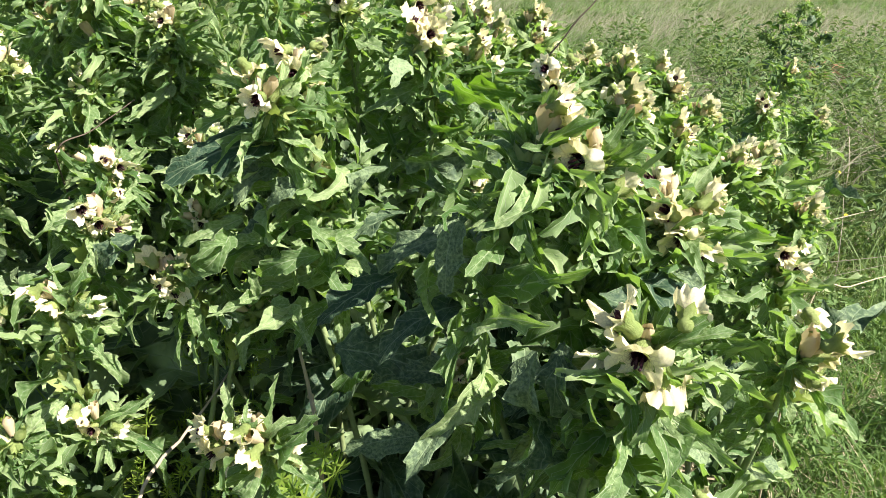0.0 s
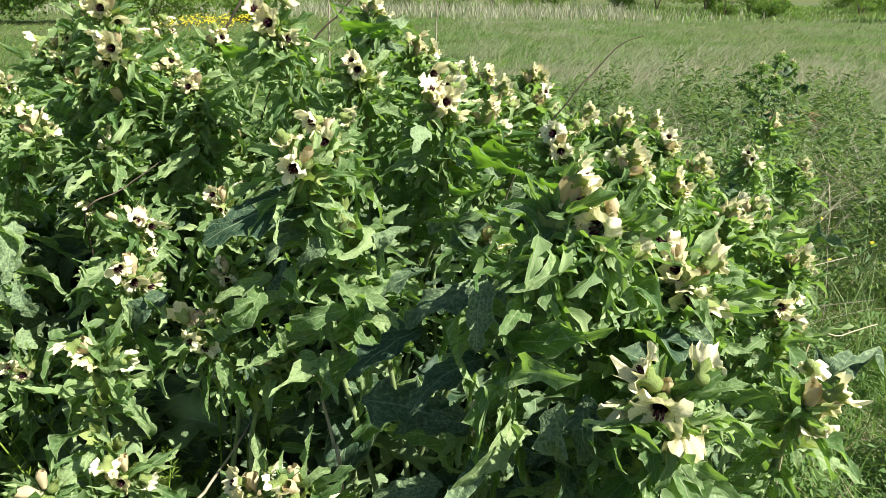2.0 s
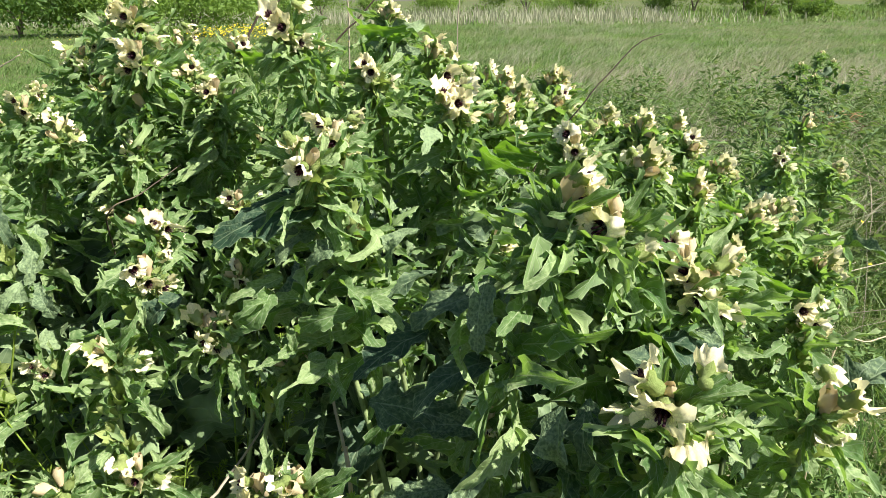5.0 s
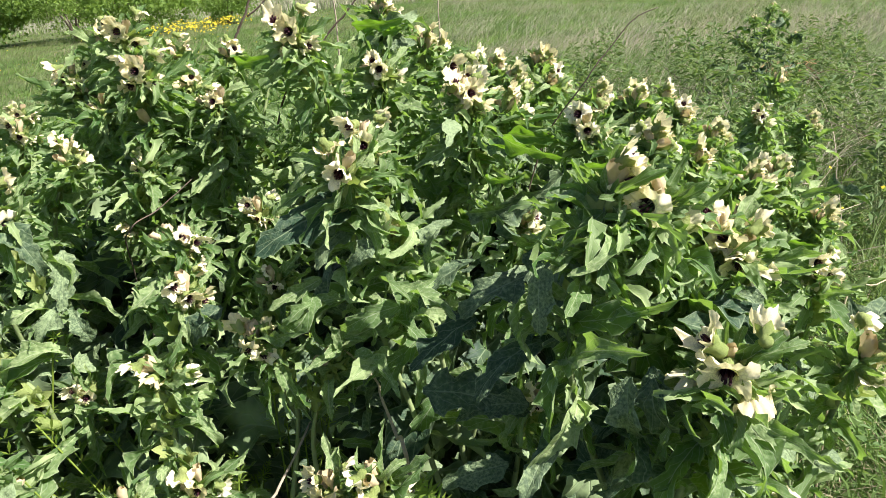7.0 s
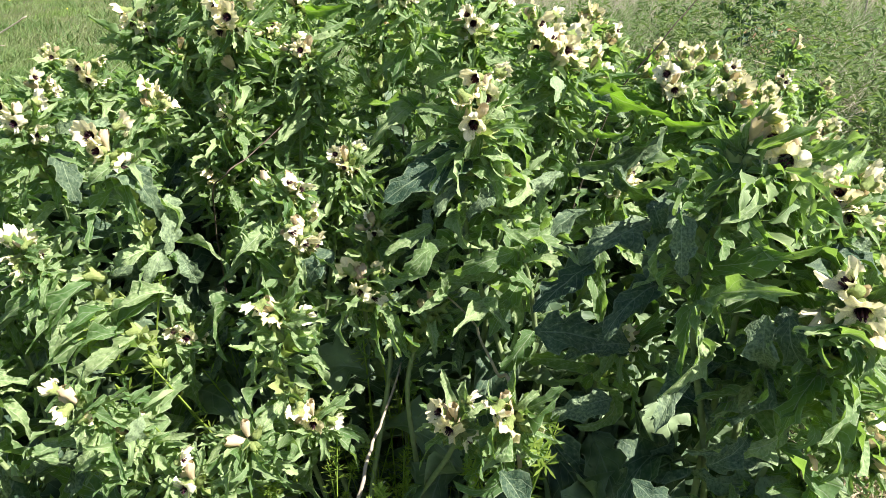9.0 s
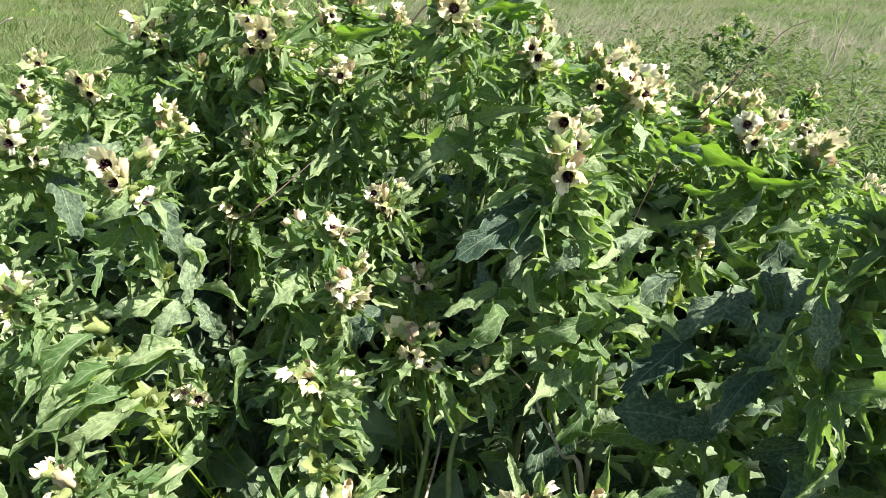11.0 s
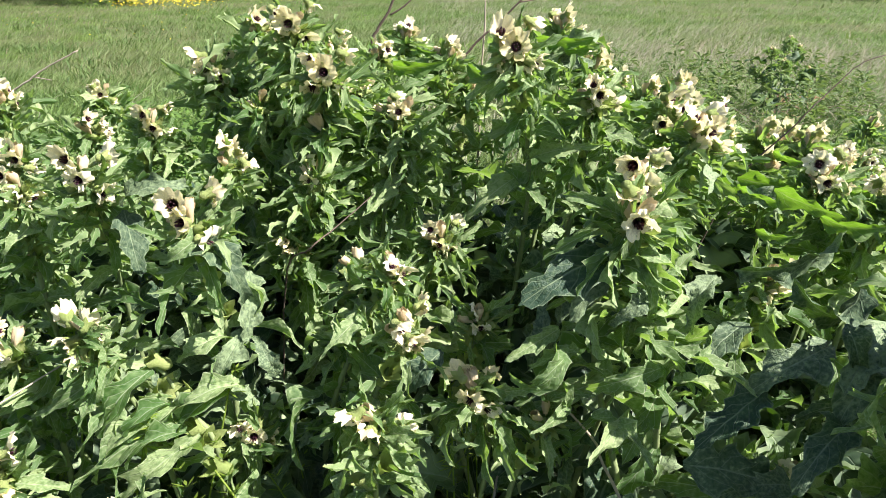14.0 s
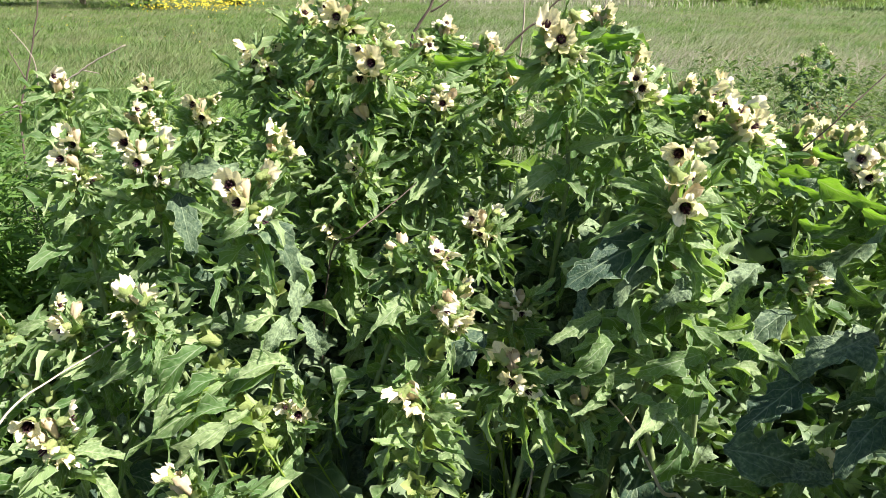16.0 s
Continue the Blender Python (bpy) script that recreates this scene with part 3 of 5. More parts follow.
    for k in range(9):
        a = 2 * math.pi * k / 9 + rng.random() * 0.7
        d = (side * math.cos(a) + up * math.sin(a)) * 1.0 + f * between(rng, -0.5, 0.35)
        part("bract_tuft" if k % 3 else "bract", rng.choice(FANS if k % 3 else LOBED), aim(back - f * 0.006, d, up=f + Vector((0, 0, 0.3)), size=between(rng, 0.035, 0.062), twist=between(rng, -0.4, 0.4)), plant)


PLANTS = {}
TUFTS = []  # the small leaves of the shoots of one plant, joined when the plant is done


def joined(name, pieces, mat):
    """Copies of small leaf meshes, each at its pose, as one mesh."""
    verts, quads, uvs, base = [], [], [], 0
    for me, m in pieces:
        co = np.empty(len(me.vertices) * 3)
        me.vertices.foreach_get("co", co)
        uv = np.empty(len(me.loops) * 2)
        me.uv_layers[0].data.foreach_get("uv", uv)
        lo = np.empty(len(me.loops), dtype=int)
        me.loops.foreach_get("vertex_index", lo)
        m = np.array(m)
        verts.append(co.reshape(-1, 3) @ m[:3, :3].T + m[:3, 3])
        quads.append(lo.reshape(-1, 4) + base)
        uvs.append(uv)
        base += len(me.vertices)
    out = bpy.data.meshes.new(name)
    out.from_pydata(np.concatenate(verts).tolist(), [], np.concatenate(quads).tolist())
    out.uv_layers.new(name="UVMap").data.foreach_set("uv", np.concatenate(uvs))
    out.polygons.foreach_set("use_smooth", [True] * len(out.polygons))
    out.materials.append(mat)
    return out


def henbane(root, seed, label, shoots, leafy=1.0, bare=0.33, big=1.0, inner=6):
    """A henbane plant. Each shoot: tip x, y, z, the way its flowers look (yaw, lift), open flowers, size of flowers."""
    x, y = root
    plant = thing("henbane_plant", x, y, rise(x, y), label, "plant", "henbane clump")
    rng = random.Random(seed)
    for tx, ty, tz, yaw, lift, count, size in shoots:
        foot = Vector((x + (tx - x) * 0.25 + between(rng, -0.02, 0.02), y + (ty - y) * 0.25 + between(rng, -0.02, 0.02), rise(x, y) - 0.01))
        stem(plant, foot, (tx, ty, tz), way(yaw, lift), rng, count, size, leafy=leafy, bare=bare, big=big, pods=4 + rng.randrange(3))
    for k in range(inner):
        a, r, h = rng.random() * 6.28, between(rng, 0.02, 0.15), between(rng, 0.10, 0.50)
        d = Vector((math.cos(a), math.sin(a), between(rng, -0.3, 0.5)))
        if hollow(Vector((x, y, h)) + Vector((math.cos(a), math.sin(a), 0)) * (r + 0.07)):
            continue
        part("leaf", rng.choice(BROAD), aim(Vector((x, y, h)) + Vector((math.cos(a), math.sin(a), 0)) * r, d, size=between(rng, 0.11, 0.17), twist=between(rng, -0.6, 0.6)), plant)
    part("small_leaves", joined("small_leaves", TUFTS, BRACT), Matrix.Identity(4), plant, "crowded small crumpled pale green leaves")
    TUFTS.clear()
    PLANTS[seed] = plant
    return plant


# ---- ground ----
def ground_sheet():
    xs = sorted({round(s * v, 3) for v in [0, .4, .8, 1.2, 1.6, 2, 2.6, 3.2, 4, 5, 6.5, 8, 10, 13, 17, 22, 30, 42, 60, 90, 150, 300, 700, 1500] for s in (-1, 1)})
    ys = sorted({round(v, 3) for v in xs})
    verts = [(x, y, rise(x, y)) for y in ys for x in xs]
    n = len(xs)
    faces = [(j * n + i, j * n + i + 1, (j + 1) * n + i + 1, (j + 1) * n + i) for j in range(len(ys) - 1) for i in range(n - 1)]
    ob = new("ground", mesh("ground", verts, faces, SOIL))
    tagged(ob, "sunlit meadow ground of soil and short grass", "ground", kind="structure")


ground_sheet()


def blades(name, mat, label, category, places, seed, tall, wide, lean, segs=2, wind=None):
    """Many grass blades as one object: places is an array of x, y; tall the lowest and highest height; wind the way they lean, and its spread."""
    rng = np.random.default_rng(seed)
    n = len(places)
    h = rng.uniform(tall[0], tall[1], n)
    w = rng.uniform(wide[0], wide[1], n)
    a = rng.uniform(0, 2 * np.pi, n)
    b = rng.uniform(0, 2 * np.pi, n) if wind is None else rng.normal(wind[0], wind[1], n)
    le = rng.uniform(lean[0], lean[1], n) * h
    z0 = np.array([rise(x, y) for x, y in places]) - 0.005
    cols = []
    for k in range(segs + 1):
        t = k / segs
        cx = places[:, 0] + np.cos(b) * le * t ** 1.8
        cy = places[:, 1] + np.sin(b) * le * t ** 1.8
        cz = z0 + h * (t - 0.25 * lean[1] * t * t)
        half = w * 0.5 * (1 - t) ** 0.7
        if k == segs:
            cols.append(np.stack([cx, cy, cz], 1)[:, None])
        else:
            dx, dy = np.cos(a) * half, np.sin(a) * half
            cols.append(np.stack([np.stack([cx - dx, cy - dy, cz], 1), np.stack([cx + dx, cy + dy, cz], 1)], 1))
    verts = np.concatenate(cols, 1)
    per = verts.shape[1]
    tri = []
    for k in range(segs - 1):
        o = 2 * k
        tri += [(o, o + 1, o + 3), (o, o + 3, o + 2)]
    tri.append((per - 3, per - 2, per - 1))
    tri = np.array(tri)
    idx = (tri[None] + (np.arange(n) * per)[:, None, None]).reshape(-1, 3)
    me = bpy.data.meshes.new(name)
    me.vertices.add(n * per)
    me.vertices.foreach_set("co", verts.reshape(-1).astype(np.float32))
    me.loops.add(idx.size)
    me.loops.foreach_set("vertex_index", idx.ravel().astype(np.int32))
    me.polygons.add(len(idx))
    me.polygons.foreach_set("loop_start", np.arange(0, idx.size, 3, dtype=np.int32))
    me.materials.append(mat)
    me.update(calc_edges=True)
    return tagged(new(name, me), label, category, kind="stuff")


def scatter(seed, n, x0, x1, y0, y1, patch=0.0, far=False):
    """Random places on the ground, in clumps where patch is given; thinning with distance where far."""
    rng = np.random.default_rng(seed)
    y = y0 * (y1 / y0) ** rng.random(n) if far else rng.uniform(y0, y1, n)
    x = rng.uniform(x0, x1, n) * (y / y1 if far else 1)
    if not far:
        x = x + rng.normal(0, 0.10 * (x1 - x0), n) * (rng.random(n) < 0.5)
        y = y + rng.normal(0, 0.10 * (y1 - y0), n) * (rng.random(n) < 0.5)
    if patch:
        c = rng.integers(0, max(1, n // 40), n)
        cx = rng.permutation(x)[: max(1, n // 40)]
        cy = rng.permutation(y)[: max(1, n // 40)]
        x = cx[c] + rng.normal(0, patch, n)
        y = cy[c] + rng.normal(0, patch, n)
    under = ((x + 0.17) / 0.72) ** 2 + ((y - 0.88) / 0.55) ** 2 < 1
    return np.stack([x, y], 1)[~under]


def round_about(seed, n, cx, cy, reach):
    """Random places round a centre, thinning outwards."""
    rng = np.random.default_rng(seed)
    r, a = reach * rng.random(n) ** 0.85, rng.uniform(0, 2 * np.pi, n)
    x, y = cx + r * np.cos(a), cy + r * np.sin(a)
    under = ((x + 0.17) / 0.72) ** 2 + ((y - 0.88) / 0.55) ** 2 < 1
    return np.stack([x, y], 1)[~under]


WIND = (0.35, 0.75)
blades("grass", GRASS, "short green meadow grass", "grass", round_about(1, 190000, 0.2, 1.4, 7.0), 1, (0.03, 0.13), (0.003, 0.008), (0.3, 1.3))
blades("grass", GRASS, "tufted green grass beside the clump", "grass", scatter(6, 26000, 0.4, 3.4, 0.2, 4.5, patch=0.05), 6, (0.06, 0.22), (0.003, 0.006), (0.2, 1.0))
blades("grass", GRASS, "green meadow grass in the field", "grass", scatter(2, 200000, -34, 34, 4.0, 36.0, far=True), 2, (0.04, 0.16), (0.006, 0.016), (0.5, 1.5), wind=WIND)
blades("grass", DUSTY, "darker leafy growth scattered in the field", "grass", scatter(20, 46000, -34, 34, 2.8, 36.0, patch=0.16, far=True), 20, (0.05, 0.20), (0.010, 0.022), (0.3, 1.2))
blades("grass", GRASS, "tufts of taller grass in the field", "grass", scatter(16, 70000, -34, 34, 3.2, 36.0, patch=0.12, far=True), 16, (0.06, 0.24), (0.004, 0.011), (0.4, 1.2), 3, WIND)
blades("dry_grass", PALE, "silvery seeding grass bent by the wind", "grass", scatter(21, 17000, -3, 34, 2.6, 36.0, patch=0.25, far=True), 21, (0.18, 0.44), (0.003, 0.007), (0.6, 1.5), 3, WIND)
blades("dry_grass", STRAW, "dry straw-coloured grass in the field", "grass", scatter(3, 4500, -34, 34, 5.0, 36.0, far=True), 3, (0.08, 0.26), (0.003, 0.008), (0.4, 1.3), 3, WIND)
blades("dry_grass", PALE, "tall grey dead grass along the field edge", "grass", scatter(7, 6000, -24, 8, 28.0, 38.0), 7, (0.3, 0.9), (0.02, 0.05), (0.1, 0.5))
blades("grass", GRASS, "tall distant meadow grass", "grass", scatter(4, 40000, -60, 60, 30.0, 60.0), 4, (0.2, 0.5), (0.05, 0.12), (0.2, 0.7))
blades("grass", GRASS, "dense fine grass beside the clump", "grass", scatter(12, 70000, 0.42, 2.2, 0.25, 2.8), 12, (0.03, 0.09), (0.003, 0.006), (0.5, 1.4))
blades("dry_grass", STRAW, "yellowed grass beside the clump", "grass", scatter(18, 16000, 0.42, 1.7, 0.3, 2.4, patch=0.04), 18, (0.03, 0.10), (0.0016, 0.003), (0.5, 1.5))
blades("dry_grass", STRAW, "thin dead grass among the green", "grass", scatter(13, 9000, 0.4, 3.0, 0.25, 5.0, patch=0.08), 13, (0.04, 0.16), (0.0014, 0.003), (0.6, 1.6))
blades("dry_grass", TWIG, "thin tall grey dead stems among the weeds", "grass", scatter(14, 5200, 0.6, 5.5, 2.0, 9.0), 14, (0.15, 0.55), (0.002, 0.0045), (0.5, 1.5), 4, WIND)
blades("grass", GRASS, "loose wispy grass among the weeds", "grass", scatter(15, 12000, 0.4, 4.0, 1.7, 6.5, patch=0.1), 15, (0.15, 0.42), (0.003, 0.006), (0.3, 1.2), 3, WIND)


def dots(name, label, seed, n, x0, x1, y0, y1, z0, z1, size):
    """Small blossoms held above the grass, as one object."""
    rng = random.Random(seed)
    verts, faces = [], []
    for _ in range(n):
        x, y = between(rng, x0, x1), between(rng, y0, y1)
        c = Vector((x, y, rise(x, y) + between(rng, z0, z1)))
        u = Vector((between(rng, -1, 1), between(rng, -1, 1), between(rng, -0.5, 0.5))).normalized() * size
        v = u.orthogonal().normalized() * size
        k = len(verts)
        verts += [c - u, c + v * 0.8, c + u, c - v * 0.8]
        faces.append((k, k + 1, k + 2, k + 3))
    return tagged(new(name, mesh(name, verts, faces, YELLOW, smooth=False)), label, "flowers", kind="stuff")


dots("yellow_blossom", "patch of small yellow wildflowers in the field", 8, 520, -7.7, -5.6, 16.0, 20.5, 0.16, 0.38, 0.024)
dots("yellow_blossom", "scattered yellow wildflowers in the grass", 9, 220, -13, -3, 9.0, 24.0, 0.10, 0.22, 0.011)
dots("yellow_blossom", "few small yellow flowers among the weeds", 10, 30, 0.9, 1.9, 1.6, 2.6, 0.12, 0.25, 0.009)


def litter(name, mat, label, x0, x1, y0, y1, count, top, seed, long=(0.06, 0.22), thick=0.0016):
    """Dry stalks lying crosswise in a loose layer."""
    rng = random.Random(seed)
    verts, faces = [], []
    for _ in range(count):
        c = Vector((between(rng, x0, x1), between(rng, y0, y1), 0))
        c.z = rise(c.x, c.y) + 0.004 + top * rng.random() ** 2
        a = rng.random() * 6.28
        d = Vector((math.cos(a), math.sin(a), between(rng, -0.1, 0.2) + 1.5 * top * rng.random())) * between(rng, *long) * 0.5
        o = Vector((-math.sin(a), math.cos(a), 0)) * thick * between(rng, 0.6, 1.6)
        u = Vector((0, 0, 1)) * thick
        n = len(verts)
        for e in (-1, 1):
            p = c + d * e
            p.z = max(p.z, rise(p.x, p.y) + 0.002)
            verts += [p - o, p + u * 1.5, p + o]
        faces += [(n, n + 3, n + 4, n + 1), (n + 1, n + 4, n + 5, n + 2), (n + 2, n + 5, n + 3, n)]
    return tagged(new(name, mesh(name, verts, faces, mat, smooth=False)), label, "straw", kind="stuff")


litter("dry_litter", STRAW, "loose layer of dry pale stalks on the ground", 0.22, 0.66, 0.26, 0.80, 1500, 0.07, 3, (0.06, 0.22), 0.0013)
litter("dry_litter", STRAW, "dead stalks scattered under the plants", -0.9, 0.5, 0.2, 1.3, 700, 0.05, 4)
litter("dry_litter", TWIG, "dead grey grass stalks among the weeds", 0.8, 3.4, 1.7, 5.2, 260, 0.30, 5, (0.08, 0.26), 0.0012)
litter("dry_litter", RUST, "rusty brown dead stems in the weeds", 2.13, 2.46, 4.38, 4.88, 160, 0.22, 7, (0.06, 0.2), 0.003)
litter("dry_litter", DARKTWIG, "dark dead stalks tangled among the weeds", 0.6, 3.4, 1.7, 5.2, 420, 0.34, 6, (0.08, 0.28), 0.0014)


# ---- far shrubs ----
def shrub_crown(seed, wide, tall, leaves):
    rng = np.random.default_rng(seed)
    lobes = [(rng.uniform(-0.6, 0.6) * wide, rng.uniform(-0.5, 0.5) * wide, rng.uniform(0.2, 0.75) * tall, rng.uniform(0.25, 0.5)) for _ in range(11)]
    verts, faces = [], []
    for k in range(leaves):
        lx, ly, lz, r = lobes[k % 11]
        d = rng.normal(0, 1, 3)
        d = d / np.linalg.norm(d) * rng.uniform(0.6, 1.08)
        c = np.array([lx + d[0] * r * wide, ly + d[1] * r * wide, lz + d[2] * r * tall * 0.7])
        if c[2] < 0.04:
            continue
        s = rng.uniform(0.035, 0.075)
        u, v = rng.normal(0, 1, 3), rng.normal(0, 1, 3)
        u, v = u / np.linalg.norm(u) * s, v / np.linalg.norm(v) * s * 0.6
        n = len(verts)
        verts += [c - u, c + v, c + u, c - v]
        faces.append((n, n + 1, n + 2, n + 3))
    return mesh("crown", verts, faces, SHRUB, smooth=False)


CROWNS = [shrub_crown(k, (1.8, 2.4, 1.4, 3.0)[k], (1.6, 2.2, 1.2, 2.8)[k], (6400, 8400, 4800, 10400)[k]) for k in range(4)]


def shrub(x, y, kind, turn, size):
    z = rise(x, y)
    ob = thing("shrub", x, y, z - 0.05, "dense green leafy shrub at the edge of the meadow", "shrub", "shrubs along the field edge")
    for k in range(4):
        a = turn + 1.57 * k
        top = Vector((x + math.cos(a) * 0.7 * size, y + math.sin(a) * 0.7 * size, z + 1.3 * size))
        pts = curve([Vector((x, y, z - 0.05)), Vector((x + math.cos(a) * 0.2, y + math.sin(a) * 0.2, z + 0.6 * size)), top], 3)
        part("branch", tube(pts, [0.05 - 0.006 * i for i in range(len(pts))], BARK, 5, "branch"), Matrix.Identity(4), ob)
    part("crown", CROWNS[kind], pose(x, y, z, 0, 0, math.degrees(turn)) @ Matrix.Scale(size, 4), ob)


rs = random.Random(5)
for k in range(30):
    shrub(-40 + 2.75 * k + between(rs, -1, 1), between(rs, 40, 47), k % 4, rs.random() * 6, between(rs, 0.6, 1.25))
for x, y, kind, size in ((-9.2, 20.5, 1, 1.0), (-11.6, 21.5, 3, 0.9), (-14.5, 20.0, 1, 1.2), (-7.4, 23.5, 0, 0.7), (14.6, 33.5, 2, 0.8), (12.4, 34.0, 2, 0.6), (18.5, 30.0, 0, 1.1)):
    shrub(x, y, kind, x, size)


# ---- weeds behind and beside the clump ----
def sprig_mesh(seed, tall, leaves, long, wide, spread, mat, name="foliage"):
    """Narrow leaves all along an upright stem, with short side shoots."""
    rng = random.Random(seed)
    verts, faces = [], []
    for k in range(leaves):
        t = 0.10 + 0.90 * rng.random()
        a, r = rng.random() * 6.28, spread * (1.15 - t) * rng.random() ** 0.6
        c = Vector((math.cos(a) * r, math.sin(a) * r, tall * t))
        d = Vector((math.cos(a + between(rng, -1, 1)), math.sin(a + between(rng, -1, 1)), between(rng, -0.3, 1.1))).normalized()
        o = d.cross(Vector((between(rng, -1, 1), between(rng, -1, 1), 1))).normalized()
        L, w = long * between(rng, 0.6, 1.3), wide * between(rng, 0.7, 1.3)
        n = len(verts)
        verts += [c, c + d * L * 0.5 + o * w * 0.5, c + d * L - Vector((0, 0, L * 0.25)), c + d * L * 0.5 - o * w * 0.5]
        faces.append((n, n + 1, n + 2, n + 3))
    return mesh(name, verts, faces, mat, smooth=False)


def weed_maker(name, label, category, group, tall, leaves, long, wide, spread, mat, seed, stems=2):
    """One weed at the origin, to be copied: bent stems and their foliage."""
    ob = thing(name, 0, 0, 0, label, category, group)
    rng = random.Random(seed)
    for k in range(stems):
        a = 2.1 * k + rng.random()
        tip = Vector((math.cos(a) * spread * 0.6, math.sin(a) * spread * 0.6, tall * between(rng, 0.75, 1.0)))
        pts = curve([Vector((0, 0, -0.01)), tip * 0.5 - Vector((tip.x * 0.3, tip.y * 0.3, 0)), tip], 4)
        part("stem", tube(pts, [0.0022 - 0.00016 * i for i in range(len(pts))], STEM, 5), Matrix.Identity(4), ob)
    part("foliage", sprig_mesh(seed, tall, leaves, long, wide, spread, mat), Matrix.Identity(4), ob)
    return ob


def sow(makers, seed, n, x0, x1, y0, y1, grow=(0.7, 1.2), keep=None):
    rng = random.Random(seed)
    for k in range(n):
        x, y = between(rng, x0, x1), between(rng, y0, y1)
        if keep and not keep(x, y):
            continue
        ob = copy_thing(makers[k % len(makers)], pose(x, y, rise(x, y), between(rng, -8, 8), between(rng, -8, 8), rng.random() * 360))
        ob.scale = (1, 1, 1)
        ob.matrix_basis = ob.matrix_basis @ Matrix.Scale(between(rng, *grow), 4)


def clear(makers):
    """Stands the first of each kind at a place of its own."""
    for k, ob in enumerate(makers):
        ob.location = (0.95 + 0.21 * k, 2.3 + 0.17 * k, rise(1, 2.3))


fine_weeds = [weed_maker("weed", "tall bushy weed with fine narrow bright leaves", "weed", "fine-leaved weeds beside the clump", 0.58, 640, 0.030, 0.0050, 0.14, FINE, 50 + k) for k in range(3)]
tall_weeds = [weed_maker("weed", "leafy green weed with narrow leaves in the meadow", "weed", "weeds behind the clump", 0.40, 150, 0.055, 0.014, 0.13, DUSTY, 30 + k) for k in range(4)]
low_weeds = [weed_maker("weed", "low leafy green weed among the grass", "weed", "low weeds in the grass", 0.14, 130, 0.030, 0.010, 0.12, GRASS, 40 + k, 1) for k in range(3)]
sow(tall_weeds, 61, 105, 0.35, 3.4, 1.75, 5.4, (0.7, 1.25), lambda x, y: x < 0.35 * y + 1.3)
sow(fine_weeds, 62, 14, -1.5, -0.9, 0.95, 1.7, (0.7, 1.05))
sow(fine_weeds, 65, 12, -0.98, -0.66, 1.12, 1.42, (1.05, 1.32))
sow(fine_weeds, 66, 36, -1.22, -0.84, 0.74, 1.15, (1.0, 1.3))
sow(fine_weeds, 67, 10, -0.95, -0.70, 0.48, 0.68, (0.6, 0.85))
sow(low_weeds, 63, 70, 0.45, 3.0, 0.3, 3.6, (0.7, 1.3))
sow(low_weeds, 64, 40, -2.4, -0.7, 0.7, 3.6, (0.7, 1.3))
clear(tall_weeds)
clear(low_weeds)
for k, ob in enumerate(fine_weeds):
    ob.location = (-1.05 - 0.07 * k, 0.85 + 0.1 * k, rise(-1, 0.85))


# ---- bedstraw with whorled leaves ----
def whorl_mesh(seed, count=8, long=0.013):
    """The leafy end of a shoot: four whorls of narrow leaves up a short twig."""
    rng = random.Random(seed)
    verts, faces = [], []
    for level in range(4):
        base = Vector((between(rng, -0.002, 0.002), between(rng, -0.002, 0.002), 0.011 * level))
        for k in range(count):
            a = 2 * math.pi * k / count + between(rng, -0.2, 0.2)
            d = Vector((math.cos(a), math.sin(a), between(rng, -0.05, 0.55)))
            o = Vector((-math.sin(a), math.cos(a), 0)) * long * 0.085
            L = long * between(rng, 0.8, 1.2) * (1.0, 0.95, 0.75, 0.5)[level]
            n = len(verts)
            verts += [base, base + d * L * 0.6 + o, base + d * L, base + d * L * 0.6 - o]
            faces.append((n, n + 1, n + 2, n + 3))
    return mesh("whorl", verts, faces, WEED, smooth=False)


WHORLS = [whorl_mesh(k, 7 + k % 3) for k in range(4)]


def bedstraw_maker(seed, tall):
    ob = thing("bedstraw", 0, 0, 0, "thin bright green bedstraw with whorls of narrow leaves", "weed", "bedstraw among the henbane")
    rng = random.Random(seed)
    for k in range(4):
        a = 1.57 * k + rng.random()
        lean = between(rng, 0.15, 0.50)
        h = tall * between(rng, 0.7, 1.05)
        tip = Vector((math.cos(a) * h * lean, math.sin(a) * h * lean, h))
        pts = curve([Vector((0, 0, -0.01)), tip * 0.5 + Vector((between(rng, -0.02, 0.02), between(rng, -0.02, 0.02), 0.02)), tip], 6)
        part("stem", tube(pts, [0.0008] * len(pts), WEED, 4), Matrix.Identity(4), ob)
        for i in range(5, len(pts), 2):
            ahead = (pts[i] - pts[i - 1]).normalized()
            m = Matrix.Translation(pts[i]) @ ahead.to_track_quat("Z", "Y").to_matrix().to_4x4() @ Matrix.Rotation(rng.random() * 6, 4, "Z") @ Matrix.Rotation(between(rng, -0.7, 0.7), 4, "X") @ Matrix.Scale(between(rng, 0.8, 1.15), 4)
            part("whorl", rng.choice(WHORLS), m, ob)
    return ob


